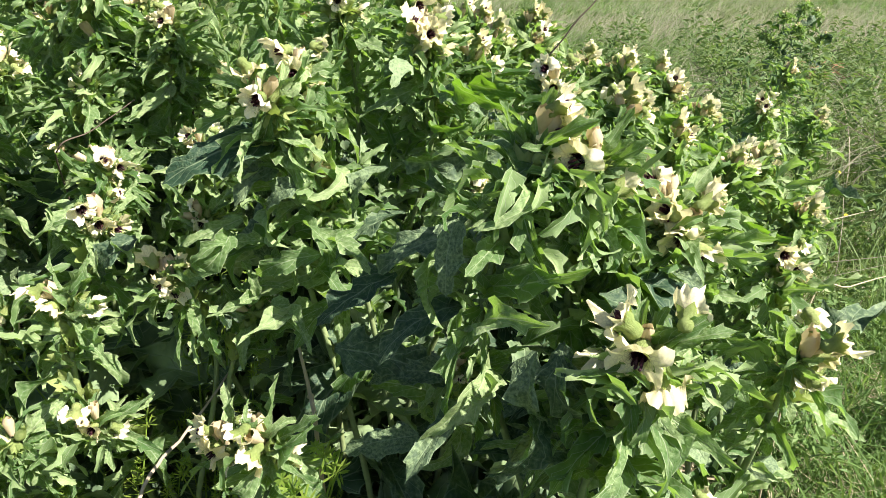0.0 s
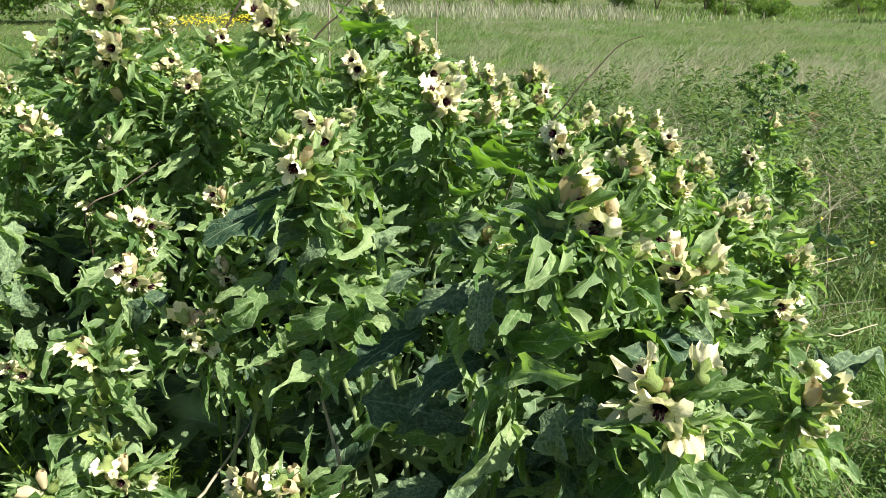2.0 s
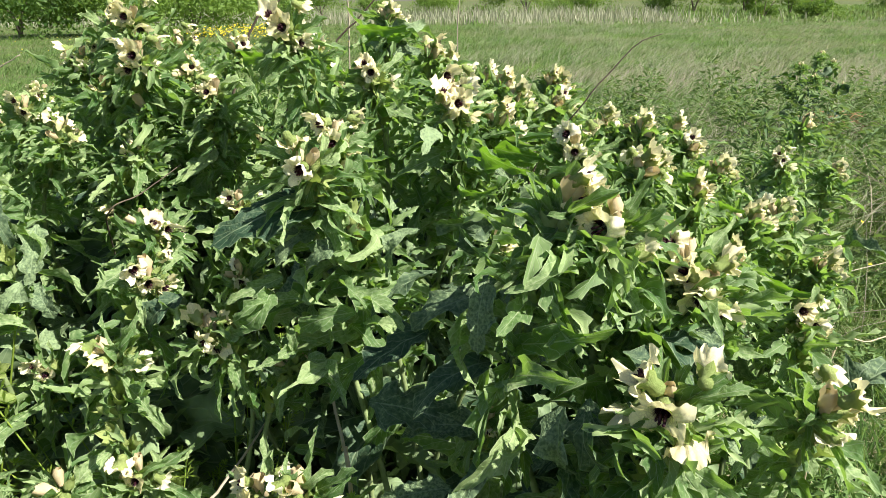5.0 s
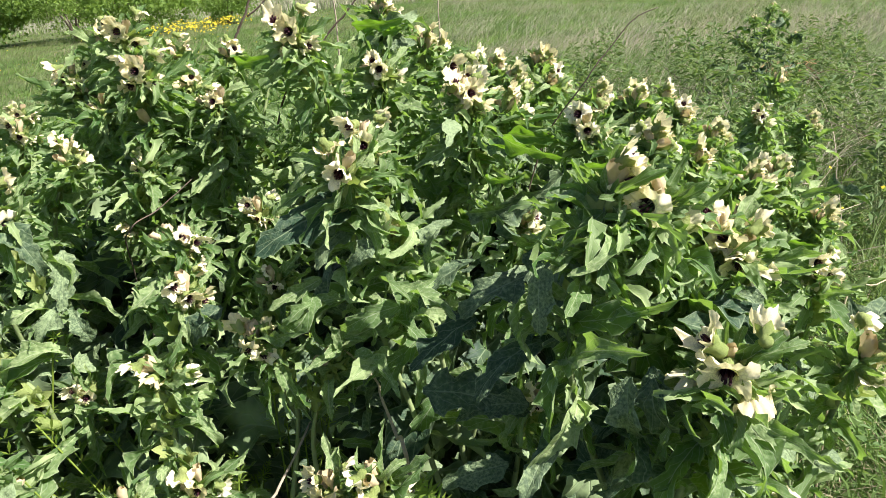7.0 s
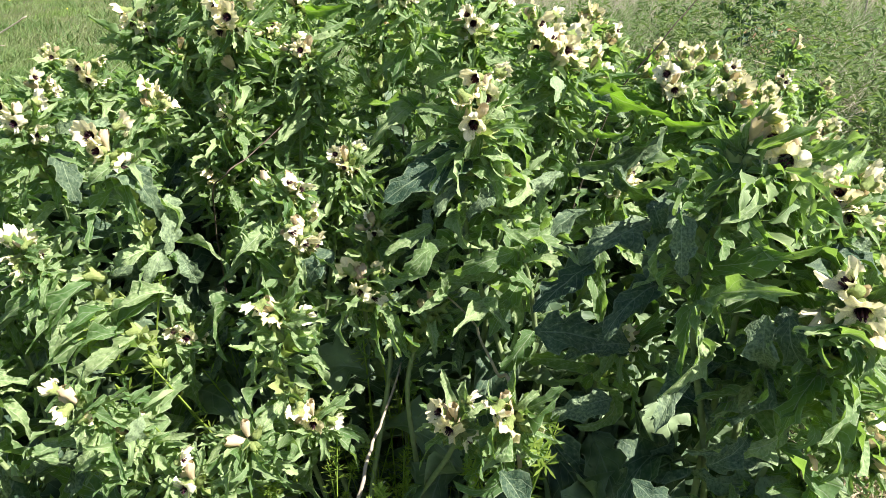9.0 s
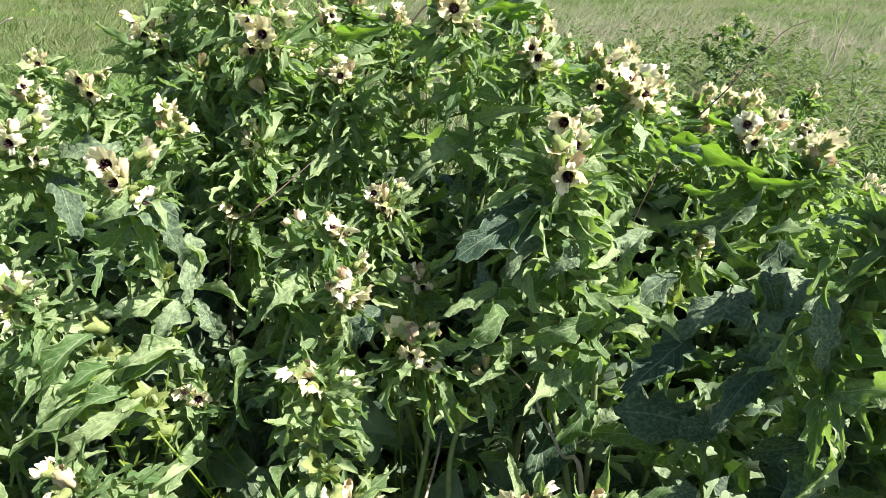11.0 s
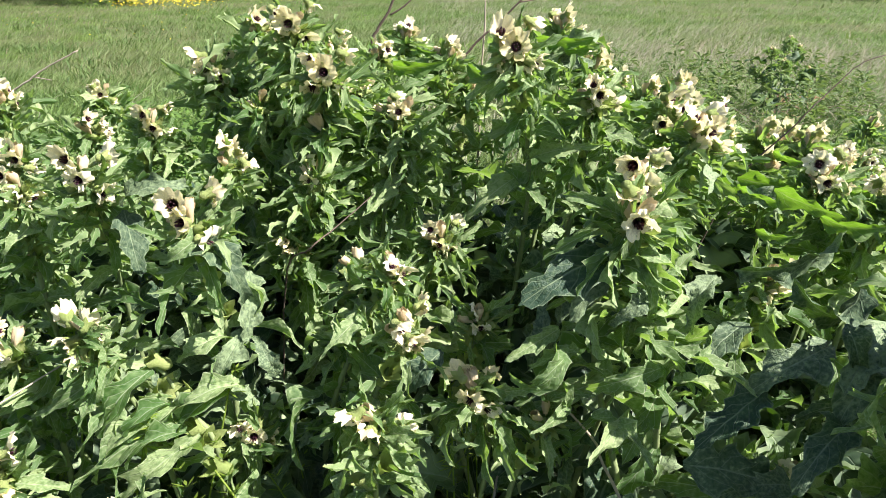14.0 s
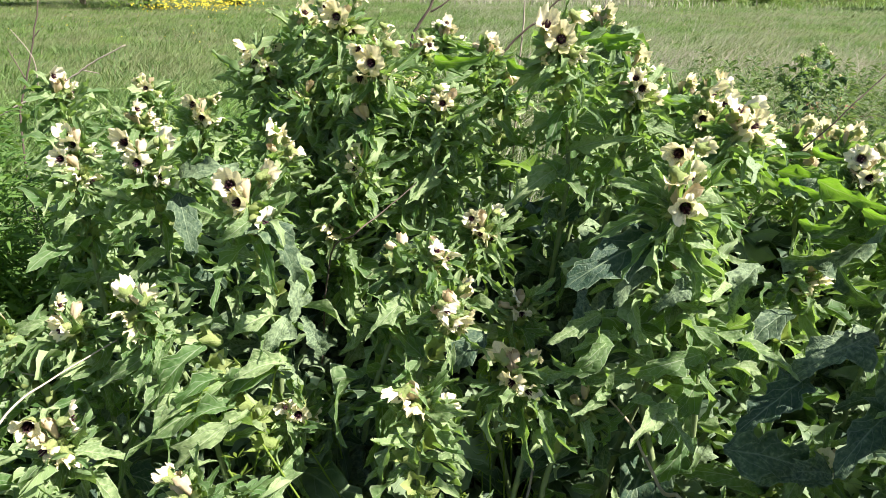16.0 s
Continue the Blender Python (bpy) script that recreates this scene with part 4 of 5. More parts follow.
straws = [bedstraw_maker(80 + k, (0.42, 0.34, 0.48)[k]) for k in range(3)]
sow(straws, 71, 9, -0.46, -0.12, 0.40, 0.60, (0.8, 1.1))
sow(straws, 74, 6, -0.27, -0.12, 0.45, 0.55, (0.75, 1.0))
sow(straws, 72, 7, -0.85, -0.5, 0.40, 0.72, (0.7, 1.1))
sow(straws, 73, 11, -1.15, -0.78, 0.62, 1.15, (1.0, 1.45))
for x, y, top in ((-0.225, 0.440, 0.534), (-0.208, 0.480, 0.530), (-0.255, 0.500, 0.472), (-0.201, 0.530, 0.483), (-0.656, 0.500, 0.571), (-0.736, 0.550, 0.540)):
    ob = copy_thing(straws[0], pose(x, y, rise(x, y), 0, 0, 300 * x * y))
    ob.matrix_basis = ob.matrix_basis @ Matrix.Scale(top / 0.40, 4)
for k, ob in enumerate(straws):
    ob.location = (-0.9 - 0.1 * k, 0.8 + 0.11 * k, rise(-1, 0.8))

# ---- the henbane clump ----
henbane((-0.38, 0.92), 11, "tall henbane with cream flowers and grey-green toothed leaves", [
    (-0.375, 0.785, 0.859, 0, 5, 4, 1.0), (-0.424, 0.869, 0.900, -5, 5, 3, 1.0), (-0.47, 0.95, 0.895, 115, 40, 3, 0.9),
    (-0.296, 0.80, 0.814, -20, 10, 1, 0.9), (-0.289, 1.243, 0.865, 115, 40, 3, 0.95), (-0.394, 0.772, 0.747, -20, 0, 1, 0.8),
    (-0.249, 0.741, 0.682, -10, -10, 3, 0.75), (-0.422, 0.768, 0.661, 10, -25, 2, 0.8), (-0.312, 0.992, 0.72, -10, 20, 1, 0.8),
    (-0.34, 0.86, 0.84, 30, 30, 1, 0.8), (-0.316, 1.0, 0.858, 60, 20, 1, 0.9), (-0.371, 0.95, 0.872, 100, 25, 1, 0.9), (-0.344, 0.88, 0.833, 40, 10, 1, 0.85),
    (-0.389, 0.80, 0.795, -30, 0, 0, 0.8), (-0.301, 0.82, 0.805, 20, -10, 0, 0.8)])
henbane((-0.64, 1.02), 12, "henbane with pale flower heads beside taller plants", [
    (-0.544, 0.93, 0.843, -15, 0, 4, 0.95), (-0.607, 0.89, 0.777, 20, 0, 3, 0.85), (-0.749, 1.045, 0.746, 115, 35, 2, 0.9),
    (-0.841, 1.248, 0.755, -10, 10, 2, 0.9), (-0.478, 0.791, 0.773, 125, 35, 2, 0.9), (-0.455, 0.85, 0.814, 40, 0, 0, 0.85), (-0.511, 0.95, 0.813, 20, 0, 0, 0.85)])
henbane((-0.68, 0.80), 13, "henbane with broad drooping grey-green leaves and cream flowers", [
    (-0.600, 0.683, 0.771, 5, 5, 3, 1.05), (-0.812, 0.949, 0.81, 125, 40, 2, 0.9), (-0.730, 0.797, 0.757, 5, 5, 2, 0.85),
    (-0.700, 0.735, 0.743, 5, 0, 3, 0.85), (-0.779, 0.836, 0.618, -20, 10, 0, 0.85)])
henbane((-0.47, 0.68), 14, "leaning henbane with rows of green capsules below the flowers", [
    (-0.472, 0.591, 0.759, -8, 5, 3, 1.0), (-0.580, 0.572, 0.657, -70, -10, 3, 0.9), (-0.436, 0.600, 0.528, 20, 0, 2, 0.8),
    (-0.290, 0.642, 0.688, 60, -5, 2, 0.85), (-0.336, 0.660, 0.690, -20, 30, 0, 0.8), (-0.275, 0.570, 0.662, 40, -5, 3, 0.9)])
henbane((-0.27, 0.62), 15, "low henbane with nodding cream flowers over dark gaps", [
    (-0.311, 0.528, 0.592, -10, -25, 2, 0.95), (-0.228, 0.562, 0.604, -50, -10, 3, 0.9), (-0.280, 0.490, 0.484, 5, 0, 2, 0.95),
    (-0.088, 0.392, 0.553, -28, -22, 2, 1.0), (-0.139, 0.431, 0.519, -25, 0, 3, 0.9), (-0.148, 0.570, 0.576, 0, 30, 0, 0.8),
    (-0.212, 0.634, 0.636, -5, -20, 1, 0.8)], leafy=0.62, bare=0.55, big=0.85, inner=4)
henbane((-0.55, 0.56), 16, "low henbane with yellow-green buds and few flowers", [
    (-0.503, 0.448, 0.555, -40, 0, 2, 0.95), (-0.460, 0.474, 0.500, 20, 30, 0, 0.9), (-0.638, 0.501, 0.560, -15, -5, 3, 1.0),
    (-0.758, 0.631, 0.602, -30, 0, 2, 0.95), (-0.40, 0.43, 0.47, -20, 20, 1, 0.9), (-0.34, 0.46, 0.50, 10, 40, 0, 0.9), (-0.663, 0.600, 0.627, -20, 10, 1, 0.9)], bare=0.4, inner=10)
henbane((-0.10, 0.92), 17, "tall henbane with open cream flowers above large dark leaves", [
    (-0.177, 0.743, 0.890, -8, 5, 3, 1.05), (-0.081, 0.965, 0.905, 125, 40, 3, 0.9), (-0.079, 0.761, 0.841, 20, 10, 2, 0.9),
    (-0.024, 1.013, 0.849, 125, 35, 3, 0.9), (-0.191, 1.075, 0.804, 105, 20, 2, 0.85), (-0.224, 1.091, 0.855, 115, 40, 2, 0.85),
    (0.019, 0.789, 0.820, 30, 10, 4, 0.95), (0.073, 0.798, 0.790, 125, 30, 3, 0.95), (0.020, 0.71, 0.815, 20, 20, 3, 0.95),
    (-0.102, 1.029, 0.772, 40, 20, 1, 0.8)])
henbane((-0.04, 0.66), 18, "henbane with a large head of cream flowers facing out", [
    (-0.082, 0.577, 0.800, 10, 15, 4, 1.0), (-0.104, 0.529, 0.782, -10, -5, 1, 1.15), (0.078, 0.632, 0.683, 70, -20, 2, 0.9),
    (0.058, 0.516, 0.541, 0, -30, 1, 0.75), (-0.078, 0.585, 0.705, -30, 20, 0, 0.8)], leafy=0.72, bare=0.5, inner=8)
henbane((0.14, 0.50), 19, "henbane with the largest cream flowers and broad shaded leaves", [
    (0.133, 0.425, 0.770, -34, -6, 2, 1.15), (0.124, 0.455, 0.795, 125, 30, 2, 1.0), (0.200, 0.458, 0.731, -30, 5, 2, 1.05),
    (0.210, 0.448, 0.714, -20, -5, 3, 1.05), (0.165, 0.345, 0.680, -32, -4, 4, 1.12)], leafy=1.5, bare=0.5)
henbane((0.26, 0.82), 20, "henbane with whitish sunlit flower heads and bright leaves", [
    (0.148, 0.700, 0.769, -5, 5, 3, 0.95), (0.228, 0.712, 0.754, 125, 35, 3, 0.95), (0.277, 0.969, 0.749, 135, 35, 3, 0.9),
    (0.344, 0.913, 0.673, 125, 30, 2, 0.9), (0.398, 0.981, 0.652, 135, 30, 2, 0.9), (0.178, 1.20, 0.780, 125, 35, 3, 1.0),
    (0.296, 1.073, 0.731, 135, 30, 2, 0.9)])
henbane((0.16, 1.08), 24, "henbane behind the clump with crowded pale flower heads", [
    (0.053, 1.150, 0.800, 120, 30, 2, 0.95), (0.081, 1.080, 0.797, 120, 30, 2, 0.95), (0.164, 1.200, 0.787, 120, 30, 2, 0.95), (0.102, 0.980, 0.789, 120, 30, 2, 0.95), (0.162, 1.020, 0.779, 120, 30, 2, 0.95), (-0.004, 1.050, 0.832, 120, 30, 2, 0.95)], leafy=0.6, bare=0.4, inner=0)
henbane((0.36, 0.92), 25, "bushy henbane with small cream heads at the rim of the clump", [
    (0.232, 1.000, 0.752, 120, 30, 2, 0.9),
    (0.278, 0.980, 0.733, 60, 15, 2, 0.9),
    (0.352, 1.080, 0.728, 130, 35, 2, 0.9),
    (0.288, 0.900, 0.713, 120, 30, 2, 0.9),
    (0.363, 1.000, 0.714, 60, 15, 2, 0.9),
    (0.175, 0.880, 0.741, 130, 35, 2, 0.9),
    (0.389, 0.950, 0.691, 120, 30, 2, 0.9),
    (0.326, 0.820, 0.692, 60, 15, 2, 0.9),
    (0.387, 0.820, 0.665, 130, 35, 2, 0.9)], leafy=0.75, bare=0.45, big=0.8, inner=0)
henbane((0.42, 0.70), 21, "henbane at the edge of the clump with narrow flower heads", [
    (0.438, 0.864, 0.654, 135, 30, 3, 0.95), (0.490, 0.82, 0.595, 115, 10, 2, 0.9), (0.380, 0.605, 0.615, 20, 0, 3, 0.95),
    (0.302, 0.397, 0.655, 85, -5, 4, 0.95), (0.250, 0.380, 0.510, 80, -5, 3, 0.85), (0.190, 0.36, 0.50, 60, 20, 0, 0.8), (0.205, 0.34, 0.43, 70, 10, 1, 0.8), (0.12, 0.34, 0.46, 40, 20, 0, 0.8), (0.34, 0.74, 0.64, 125, 20, 2, 0.9)], inner=8, big=0.75)
henbane((0.68, 1.40), 22, "smaller henbane standing apart from the clump", [
    (0.625, 1.318, 0.617, 10, 0, 3, 0.9), (0.754, 1.540, 0.656, 125, 35, 2, 0.95), (0.817, 1.49, 0.56, 115, 20, 2, 0.9)])
henbane((1.98, 4.30), 23, "upright leafy herb with pale tops in the meadow", [
    (1.86, 4.2, 0.55, 30, 50, 1, 0.6), (2.04, 4.35, 0.60, 60, 50, 1, 0.6), (2.16, 4.45, 0.54, 60, 40, 1, 0.6), (1.80, 4.3, 0.42, -20, 40, 0, 0.7),
    (2.18, 4.3, 0.42, 40, 40, 0, 0.7), (1.95, 4.2, 0.48, 0, 40, 0, 0.7)], big=0.75, leafy=1.4, inner=16)


# ---- lower leaves of the clump ----
def lower_leaves(seed, count, roots):
    """The crowded lower leaves round the roots, as one object."""
    rng = random.Random(seed)
    pieces = []
    for _ in range(count):
        x, y = rng.choice(roots)
        p = Vector((x + rng.gauss(0, 0.11), y + rng.gauss(0, 0.10), 0))
        top = 0.36 if p.y < 0.62 else (0.46 if p.y < 0.9 else 0.60)
        p.z = rise(p.x, p.y) + between(rng, 0.03, top)
        if p.y < 0.50 or p.x > 0.34 or hollow(p):
            continue
        a = rng.random() * 6.28
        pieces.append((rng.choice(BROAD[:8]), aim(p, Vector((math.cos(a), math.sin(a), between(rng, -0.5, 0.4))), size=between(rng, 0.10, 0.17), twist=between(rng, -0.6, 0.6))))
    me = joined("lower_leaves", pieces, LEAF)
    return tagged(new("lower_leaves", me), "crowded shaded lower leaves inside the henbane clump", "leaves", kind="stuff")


lower_leaves(90, 1500, [(-0.38, 0.92), (-0.64, 1.02), (-0.68, 0.80), (-0.47, 0.70), (-0.10, 0.92), (-0.04, 0.70), (0.14, 0.62), (0.20, 0.84),
                        (-0.25, 1.15), (-0.05, 1.2), (-0.5, 1.2), (0.15, 1.12), (0.24, 1.0)])


# ---- single leaves that stand out in the clump ----
def leaf_at(seed, base, tip, pick, size=1.0, up=(0.15, -0.6, 0.75)):
    """A leaf on a stalk of its own, from its base to its tip."""
    a, b = Vector(base), Vector(tip)
    part("leaf", pick, aim(a, b - a, up=Vector(up), size=(b - a).length * size * 0.82), PLANTS[seed], "large toothed leaf with pale veins")


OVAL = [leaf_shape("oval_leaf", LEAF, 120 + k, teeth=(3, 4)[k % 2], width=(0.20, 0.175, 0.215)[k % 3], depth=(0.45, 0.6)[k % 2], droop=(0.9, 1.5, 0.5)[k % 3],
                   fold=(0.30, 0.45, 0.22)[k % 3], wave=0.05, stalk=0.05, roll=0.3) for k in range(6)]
leaf_at(18, (-0.100, 0.575, 0.745), (-0.205, 0.520, 0.728), OVAL[2], 1.1)
leaf_at(18, (-0.095, 0.600, 0.720), (-0.160, 0.545, 0.705), OVAL[0], 1.1)
leaf_at(18, (-0.078, 0.560, 0.712), (-0.116, 0.525, 0.694), OVAL[1], 1.2, (0.5, -0.4, 0.7))
leaf_at(18, (-0.125, 0.630, 0.637), (-0.119, 0.605, 0.585), OVAL[3], 1.1, (0.5, -0.7, 0.2))
leaf_at(18, (-0.134, 0.620, 0.602), (-0.172, 0.640, 0.690), OVAL[1], 1.0, (-0.5, -0.8, 0.2))
leaf_at(18, (0.058, 0.500, 0.715), (0.063, 0.465, 0.672), OVAL[4], 1.2, (-0.3, -0.8, 0.4))
leaf_at(18, (0.051, 0.500, 0.555), (-0.048, 0.495, 0.577), OVAL[0], 0.9)
leaf_at(18, (0.027, 0.470, 0.513), (-0.065, 0.455, 0.507), OVAL[2], 0.9)
leaf_at(18, (-0.048, 0.500, 0.580), (0.083, 0.500, 0.557), OVAL[5], 1.0)
leaf_at(19, (0.119, 0.440, 0.730), (0.150, 0.398, 0.716), OVAL[2], 1.25, (0.6, -0.4, 0.6))
leaf_at(19, (0.085, 0.462, 0.735), (0.080, 0.415, 0.680), OVAL[0], 1.15, (-0.4, -0.8, 0.3))
leaf_at(19, (0.200, 0.450, 0.692), (0.246, 0.426, 0.669), OVAL[1], 1.25, (0.3, -0.6, 0.7))
leaf_at(19, (0.195, 0.440, 0.678), (0.226, 0.405, 0.652), OVAL[3], 1.25, (0.3, -0.6, 0.7))
leaf_at(19, (0.150, 0.370, 0.675), (0.166, 0.338, 0.618), OVAL[4], 1.1, (0.6, -0.7, 0.3))
leaf_at(19, (0.127, 0.380, 0.670), (0.144, 0.348, 0.627), OVAL[1], 1.2, (-0.5, -0.8, 0.3))
leaf_at(19, (0.057, 0.430, 0.734), (0.046, 0.396, 0.690), OVAL[2], 1.2, (-0.3, -0.8, 0.4))
leaf_at(19, (0.077, 0.360, 0.527), (0.134, 0.356, 0.573), OVAL[1], 1.0, (0.1, -0.8, 0.6))
leaf_at(19, (0.014, 0.360, 0.516), (0.056, 0.316, 0.482), OVAL[3], 1.1)
leaf_at(19, (0.214, 0.340, 0.613), (0.182, 0.360, 0.646), OVAL[0], 1.2)
leaf_at(14, (-0.468, 0.600, 0.742), (-0.380, 0.555, 0.690), OVAL[1], 0.95, (0.3, -0.5, 0.8))
leaf_at(14, (-0.437, 0.620, 0.644), (-0.463, 0.576, 0.603), OVAL[3], 1.2)
leaf_at(14, (-0.440, 0.600, 0.593), (-0.540, 0.558, 0.593), LOBED[2], 1.1)
leaf_at(14, (-0.456, 0.600, 0.587), (-0.540, 0.548, 0.556), LOBED[6], 1.1)
leaf_at(14, (-0.477, 0.660, 0.697), (-0.496, 0.615, 0.665), OVAL[0], 1.3)
leaf_at(14, (-0.435, 0.640, 0.695), (-0.425, 0.596, 0.630), OVAL[5], 1.1, (0.4, -0.7, 0.4))
leaf_at(14, (-0.408, 0.600, 0.603), (-0.428, 0.600, 0.655), OVAL[1], 1.2, (0.3, -0.8, 0.4))
leaf_at(13, (-0.572, 0.700, 0.747), (-0.496, 0.668, 0.769), OVAL[0], 1.1, (0.2, -0.6, 0.8))
leaf_at(13, (-0.571, 0.700, 0.735), (-0.549, 0.655, 0.672), OVAL[2], 1.1, (0.4, -0.7, 0.4))
leaf_at(13, (-0.581, 0.720, 0.740), (-0.616, 0.698, 0.778), OVAL[1], 1.2, (0.5, -0.5, 0.6))
leaf_at(16, (-0.442, 0.470, 0.527), (-0.483, 0.438, 0.455), OVAL[3], 0.7, (0.5, -0.6, 0.4))
leaf_at(15, (-0.097, 0.380, 0.515), (-0.060, 0.326, 0.465), OVAL[4], 1.1)
leaf_at(15, (-0.251, 0.580, 0.642), (-0.302, 0.546, 0.602), OVAL[1], 1.2)
leaf_at(17, (-0.118, 0.950, 0.865), (-0.020, 0.930, 0.881), OVAL[0], 1.05, (0.1, -0.9, 0.4))
leaf_at(17, (-0.110, 0.950, 0.855), (-0.030, 0.935, 0.850), OVAL[2], 1.0, (0.1, -0.9, 0.4))
leaf_at(17, (-0.013, 0.680, 0.797), (0.003, 0.615, 0.784), OVAL[3], 1.1, (0.6, -0.3, 0.6))
leaf_at(17, (0.033, 0.660, 0.768), (0.094, 0.626, 0.758), OVAL[1], 1.1, (-0.3, -0.7, 0.6))
leaf_at(18, (0.101, 0.600, 0.749), (0.028, 0.560, 0.736), OVAL[0], 1.55, (-0.85, -0.52, -0.18))
leaf_at(19, (0.106, 0.560, 0.716), (0.038, 0.520, 0.704), OVAL[1], 1.55, (-0.85, -0.52, -0.18))
leaf_at(18, (0.009, 0.550, 0.688), (-0.039, 0.520, 0.673), OVAL[2], 1.55, (-0.85, -0.52, -0.18))
leaf_at(19, (0.066, 0.520, 0.684), (0.003, 0.490, 0.671), OVAL[3], 1.55, (-0.75, -0.60, 0.28))
leaf_at(18, (0.098, 0.500, 0.675), (0.033, 0.460, 0.661), OVAL[4], 1.55, (-0.75, -0.60, 0.28))
leaf_at(19, (0.007, 0.500, 0.654), (-0.043, 0.470, 0.633), OVAL[5], 1.55, (-0.75, -0.60, 0.28))
leaf_at(18, (0.061, 0.470, 0.643), (0.003, 0.440, 0.636), OVAL[0], 1.55, (-0.75, -0.60, 0.28))
leaf_at(19, (-0.009, 0.580, 0.717), (-0.045, 0.550, 0.688), OVAL[1], 1.55, (-0.75, -0.60, 0.28))
leaf_at(18, (0.112, 0.520, 0.704), (0.056, 0.480, 0.687), OVAL[2], 1.55, (-0.75, -0.60, 0.28))
YOUNGLEAF = [leaf_shape("young_leaf", YOUNG, 140 + k, teeth=3, width=(0.17, 0.145)[k % 2], depth=0.30, droop=(0.5, 0.9)[k % 2], fold=(0.3, 0.5)[k % 2], wave=0.04, roll=0.3) for k in range(4)]
leaf_at(17, (-0.129, 0.920, 0.885), (-0.053, 0.900, 0.879), YOUNGLEAF[0], 1.15, (-0.5, -0.75, -0.4))
leaf_at(17, (-0.103, 0.800, 0.808), (-0.044, 0.780, 0.787), YOUNGLEAF[1], 1.15, (-0.5, -0.75, -0.4))
leaf_at(17, (-0.018, 0.740, 0.791), (0.029, 0.700, 0.768), YOUNGLEAF[2], 1.15, (-0.5, -0.75, -0.4))
leaf_at(20, (0.034, 0.660, 0.774), (0.079, 0.620, 0.762), YOUNGLEAF[3], 1.15, (-0.5, -0.75, -0.4))
leaf_at(20, (0.036, 0.760, 0.757), (0.111, 0.720, 0.741), YOUNGLEAF[0], 1.15, (-0.5, -0.75, -0.4))
leaf_at(17, (-0.029, 0.800, 0.791), (0.025, 0.780, 0.757), YOUNGLEAF[1], 1.15, (-0.5, -0.75, -0.4))
leaf_at(19, (0.046, 0.620, 0.785), (0.099, 0.580, 0.770), YOUNGLEAF[2], 1.15, (-0.5, -0.75, -0.4))
leaf_at(20, (0.026, 0.600, 0.754), (0.067, 0.580, 0.749), YOUNGLEAF[3], 1.15, (-0.5, -0.75, -0.4))
leaf_at(20, (0.207, 0.720, 0.719), (0.260, 0.700, 0.722), YOUNGLEAF[0], 1.15, (-0.5, -0.75, -0.4))
leaf_at(21, (0.192, 0.620, 0.712), (0.224, 0.600, 0.721), YOUNGLEAF[2], 1.15, (-0.5, -0.75, -0.4))
leaf_at(20, (0.163, 0.850, 0.761), (0.202, 0.820, 0.746), YOUNGLEAF[3], 1.15, (-0.5, -0.75, -0.4))
leaf_at(21, (0.334, 0.800, 0.685), (0.363, 0.780, 0.673), YOUNGLEAF[0], 1.15, (-0.5, -0.75, -0.4))
leaf_at(14, (-0.505, 0.580, 0.587), (-0.560, 0.530, 0.581), LOBED[2], 1.15, (0.3, -0.5, 0.8))
leaf_at(14, (-0.490, 0.570, 0.562), (-0.554, 0.530, 0.572), LOBED[6], 1.15, (0.3, -0.5, 0.8))
leaf_at(14, (-0.549, 0.580, 0.608), (-0.578, 0.540, 0.610), LOBED[1], 1.15, (0.3, -0.5, 0.8))
for k, p in enumerate([(-0.519, 0.590, 0.627), (-0.508, 0.585, 0.600), (-0.491, 0.585, 0.591), (-0.497, 0.580, 0.573), (-0.485, 0.575, 0.562), (-0.467, 0.570, 0.553), (-0.465, 0.560, 0.529)]):
    pod(PLANTS[14], CAPSULE, Vector(p), way((-60, 60)[k % 2], 35), 1.2, random.Random(k))
part("stem", tube(curve([Vector((-0.475, 0.60, 0.45)), Vector((-0.468, 0.578, 0.545)), Vector((-0.495, 0.588, 0.575)), Vector((-0.515, 0.594, 0.615)), Vector((-0.560, 0.585, 0.640))], 5), [0.0032 - 0.00006 * k for k in range(30)], STEM), Matrix.Identity(4), PLANTS[14])


for k, (bx, by, bz, dx, dz) in enumerate([(-0.545, 0.585, 0.632, -0.055, -0.050), (-0.518, 0.585, 0.620, -0.070, -0.058), (-0.500, 0.582, 0.588, -0.085, -0.035), (-0.492, 0.578, 0.572, -0.092, -0.020), (-0.478, 0.572, 0.556, -0.080, -0.045)]):
    leaf_at(14, (bx, by, bz), (bx + dx, by - 0.045, bz + dz), LOBED[(0, 2, 4, 8, 10)[k]], 1.3, (0.35, -0.55, 0.75))
leaf_at(19, (0.145, 0.352, 0.668), (0.180, 0.340, 0.634), YOUNGLEAF[1], 1.2, (-0.5, -0.75, -0.4))
leaf_at(19, (0.122, 0.362, 0.672), (0.136, 0.345, 0.602), OVAL[4], 1.2, (-0.7, -0.7, 0.1))
leaf_at(19, (0.110, 0.372, 0.668), (0.112, 0.352, 0.598), OVAL[1], 1.2, (-0.7, -0.7, 0.1))
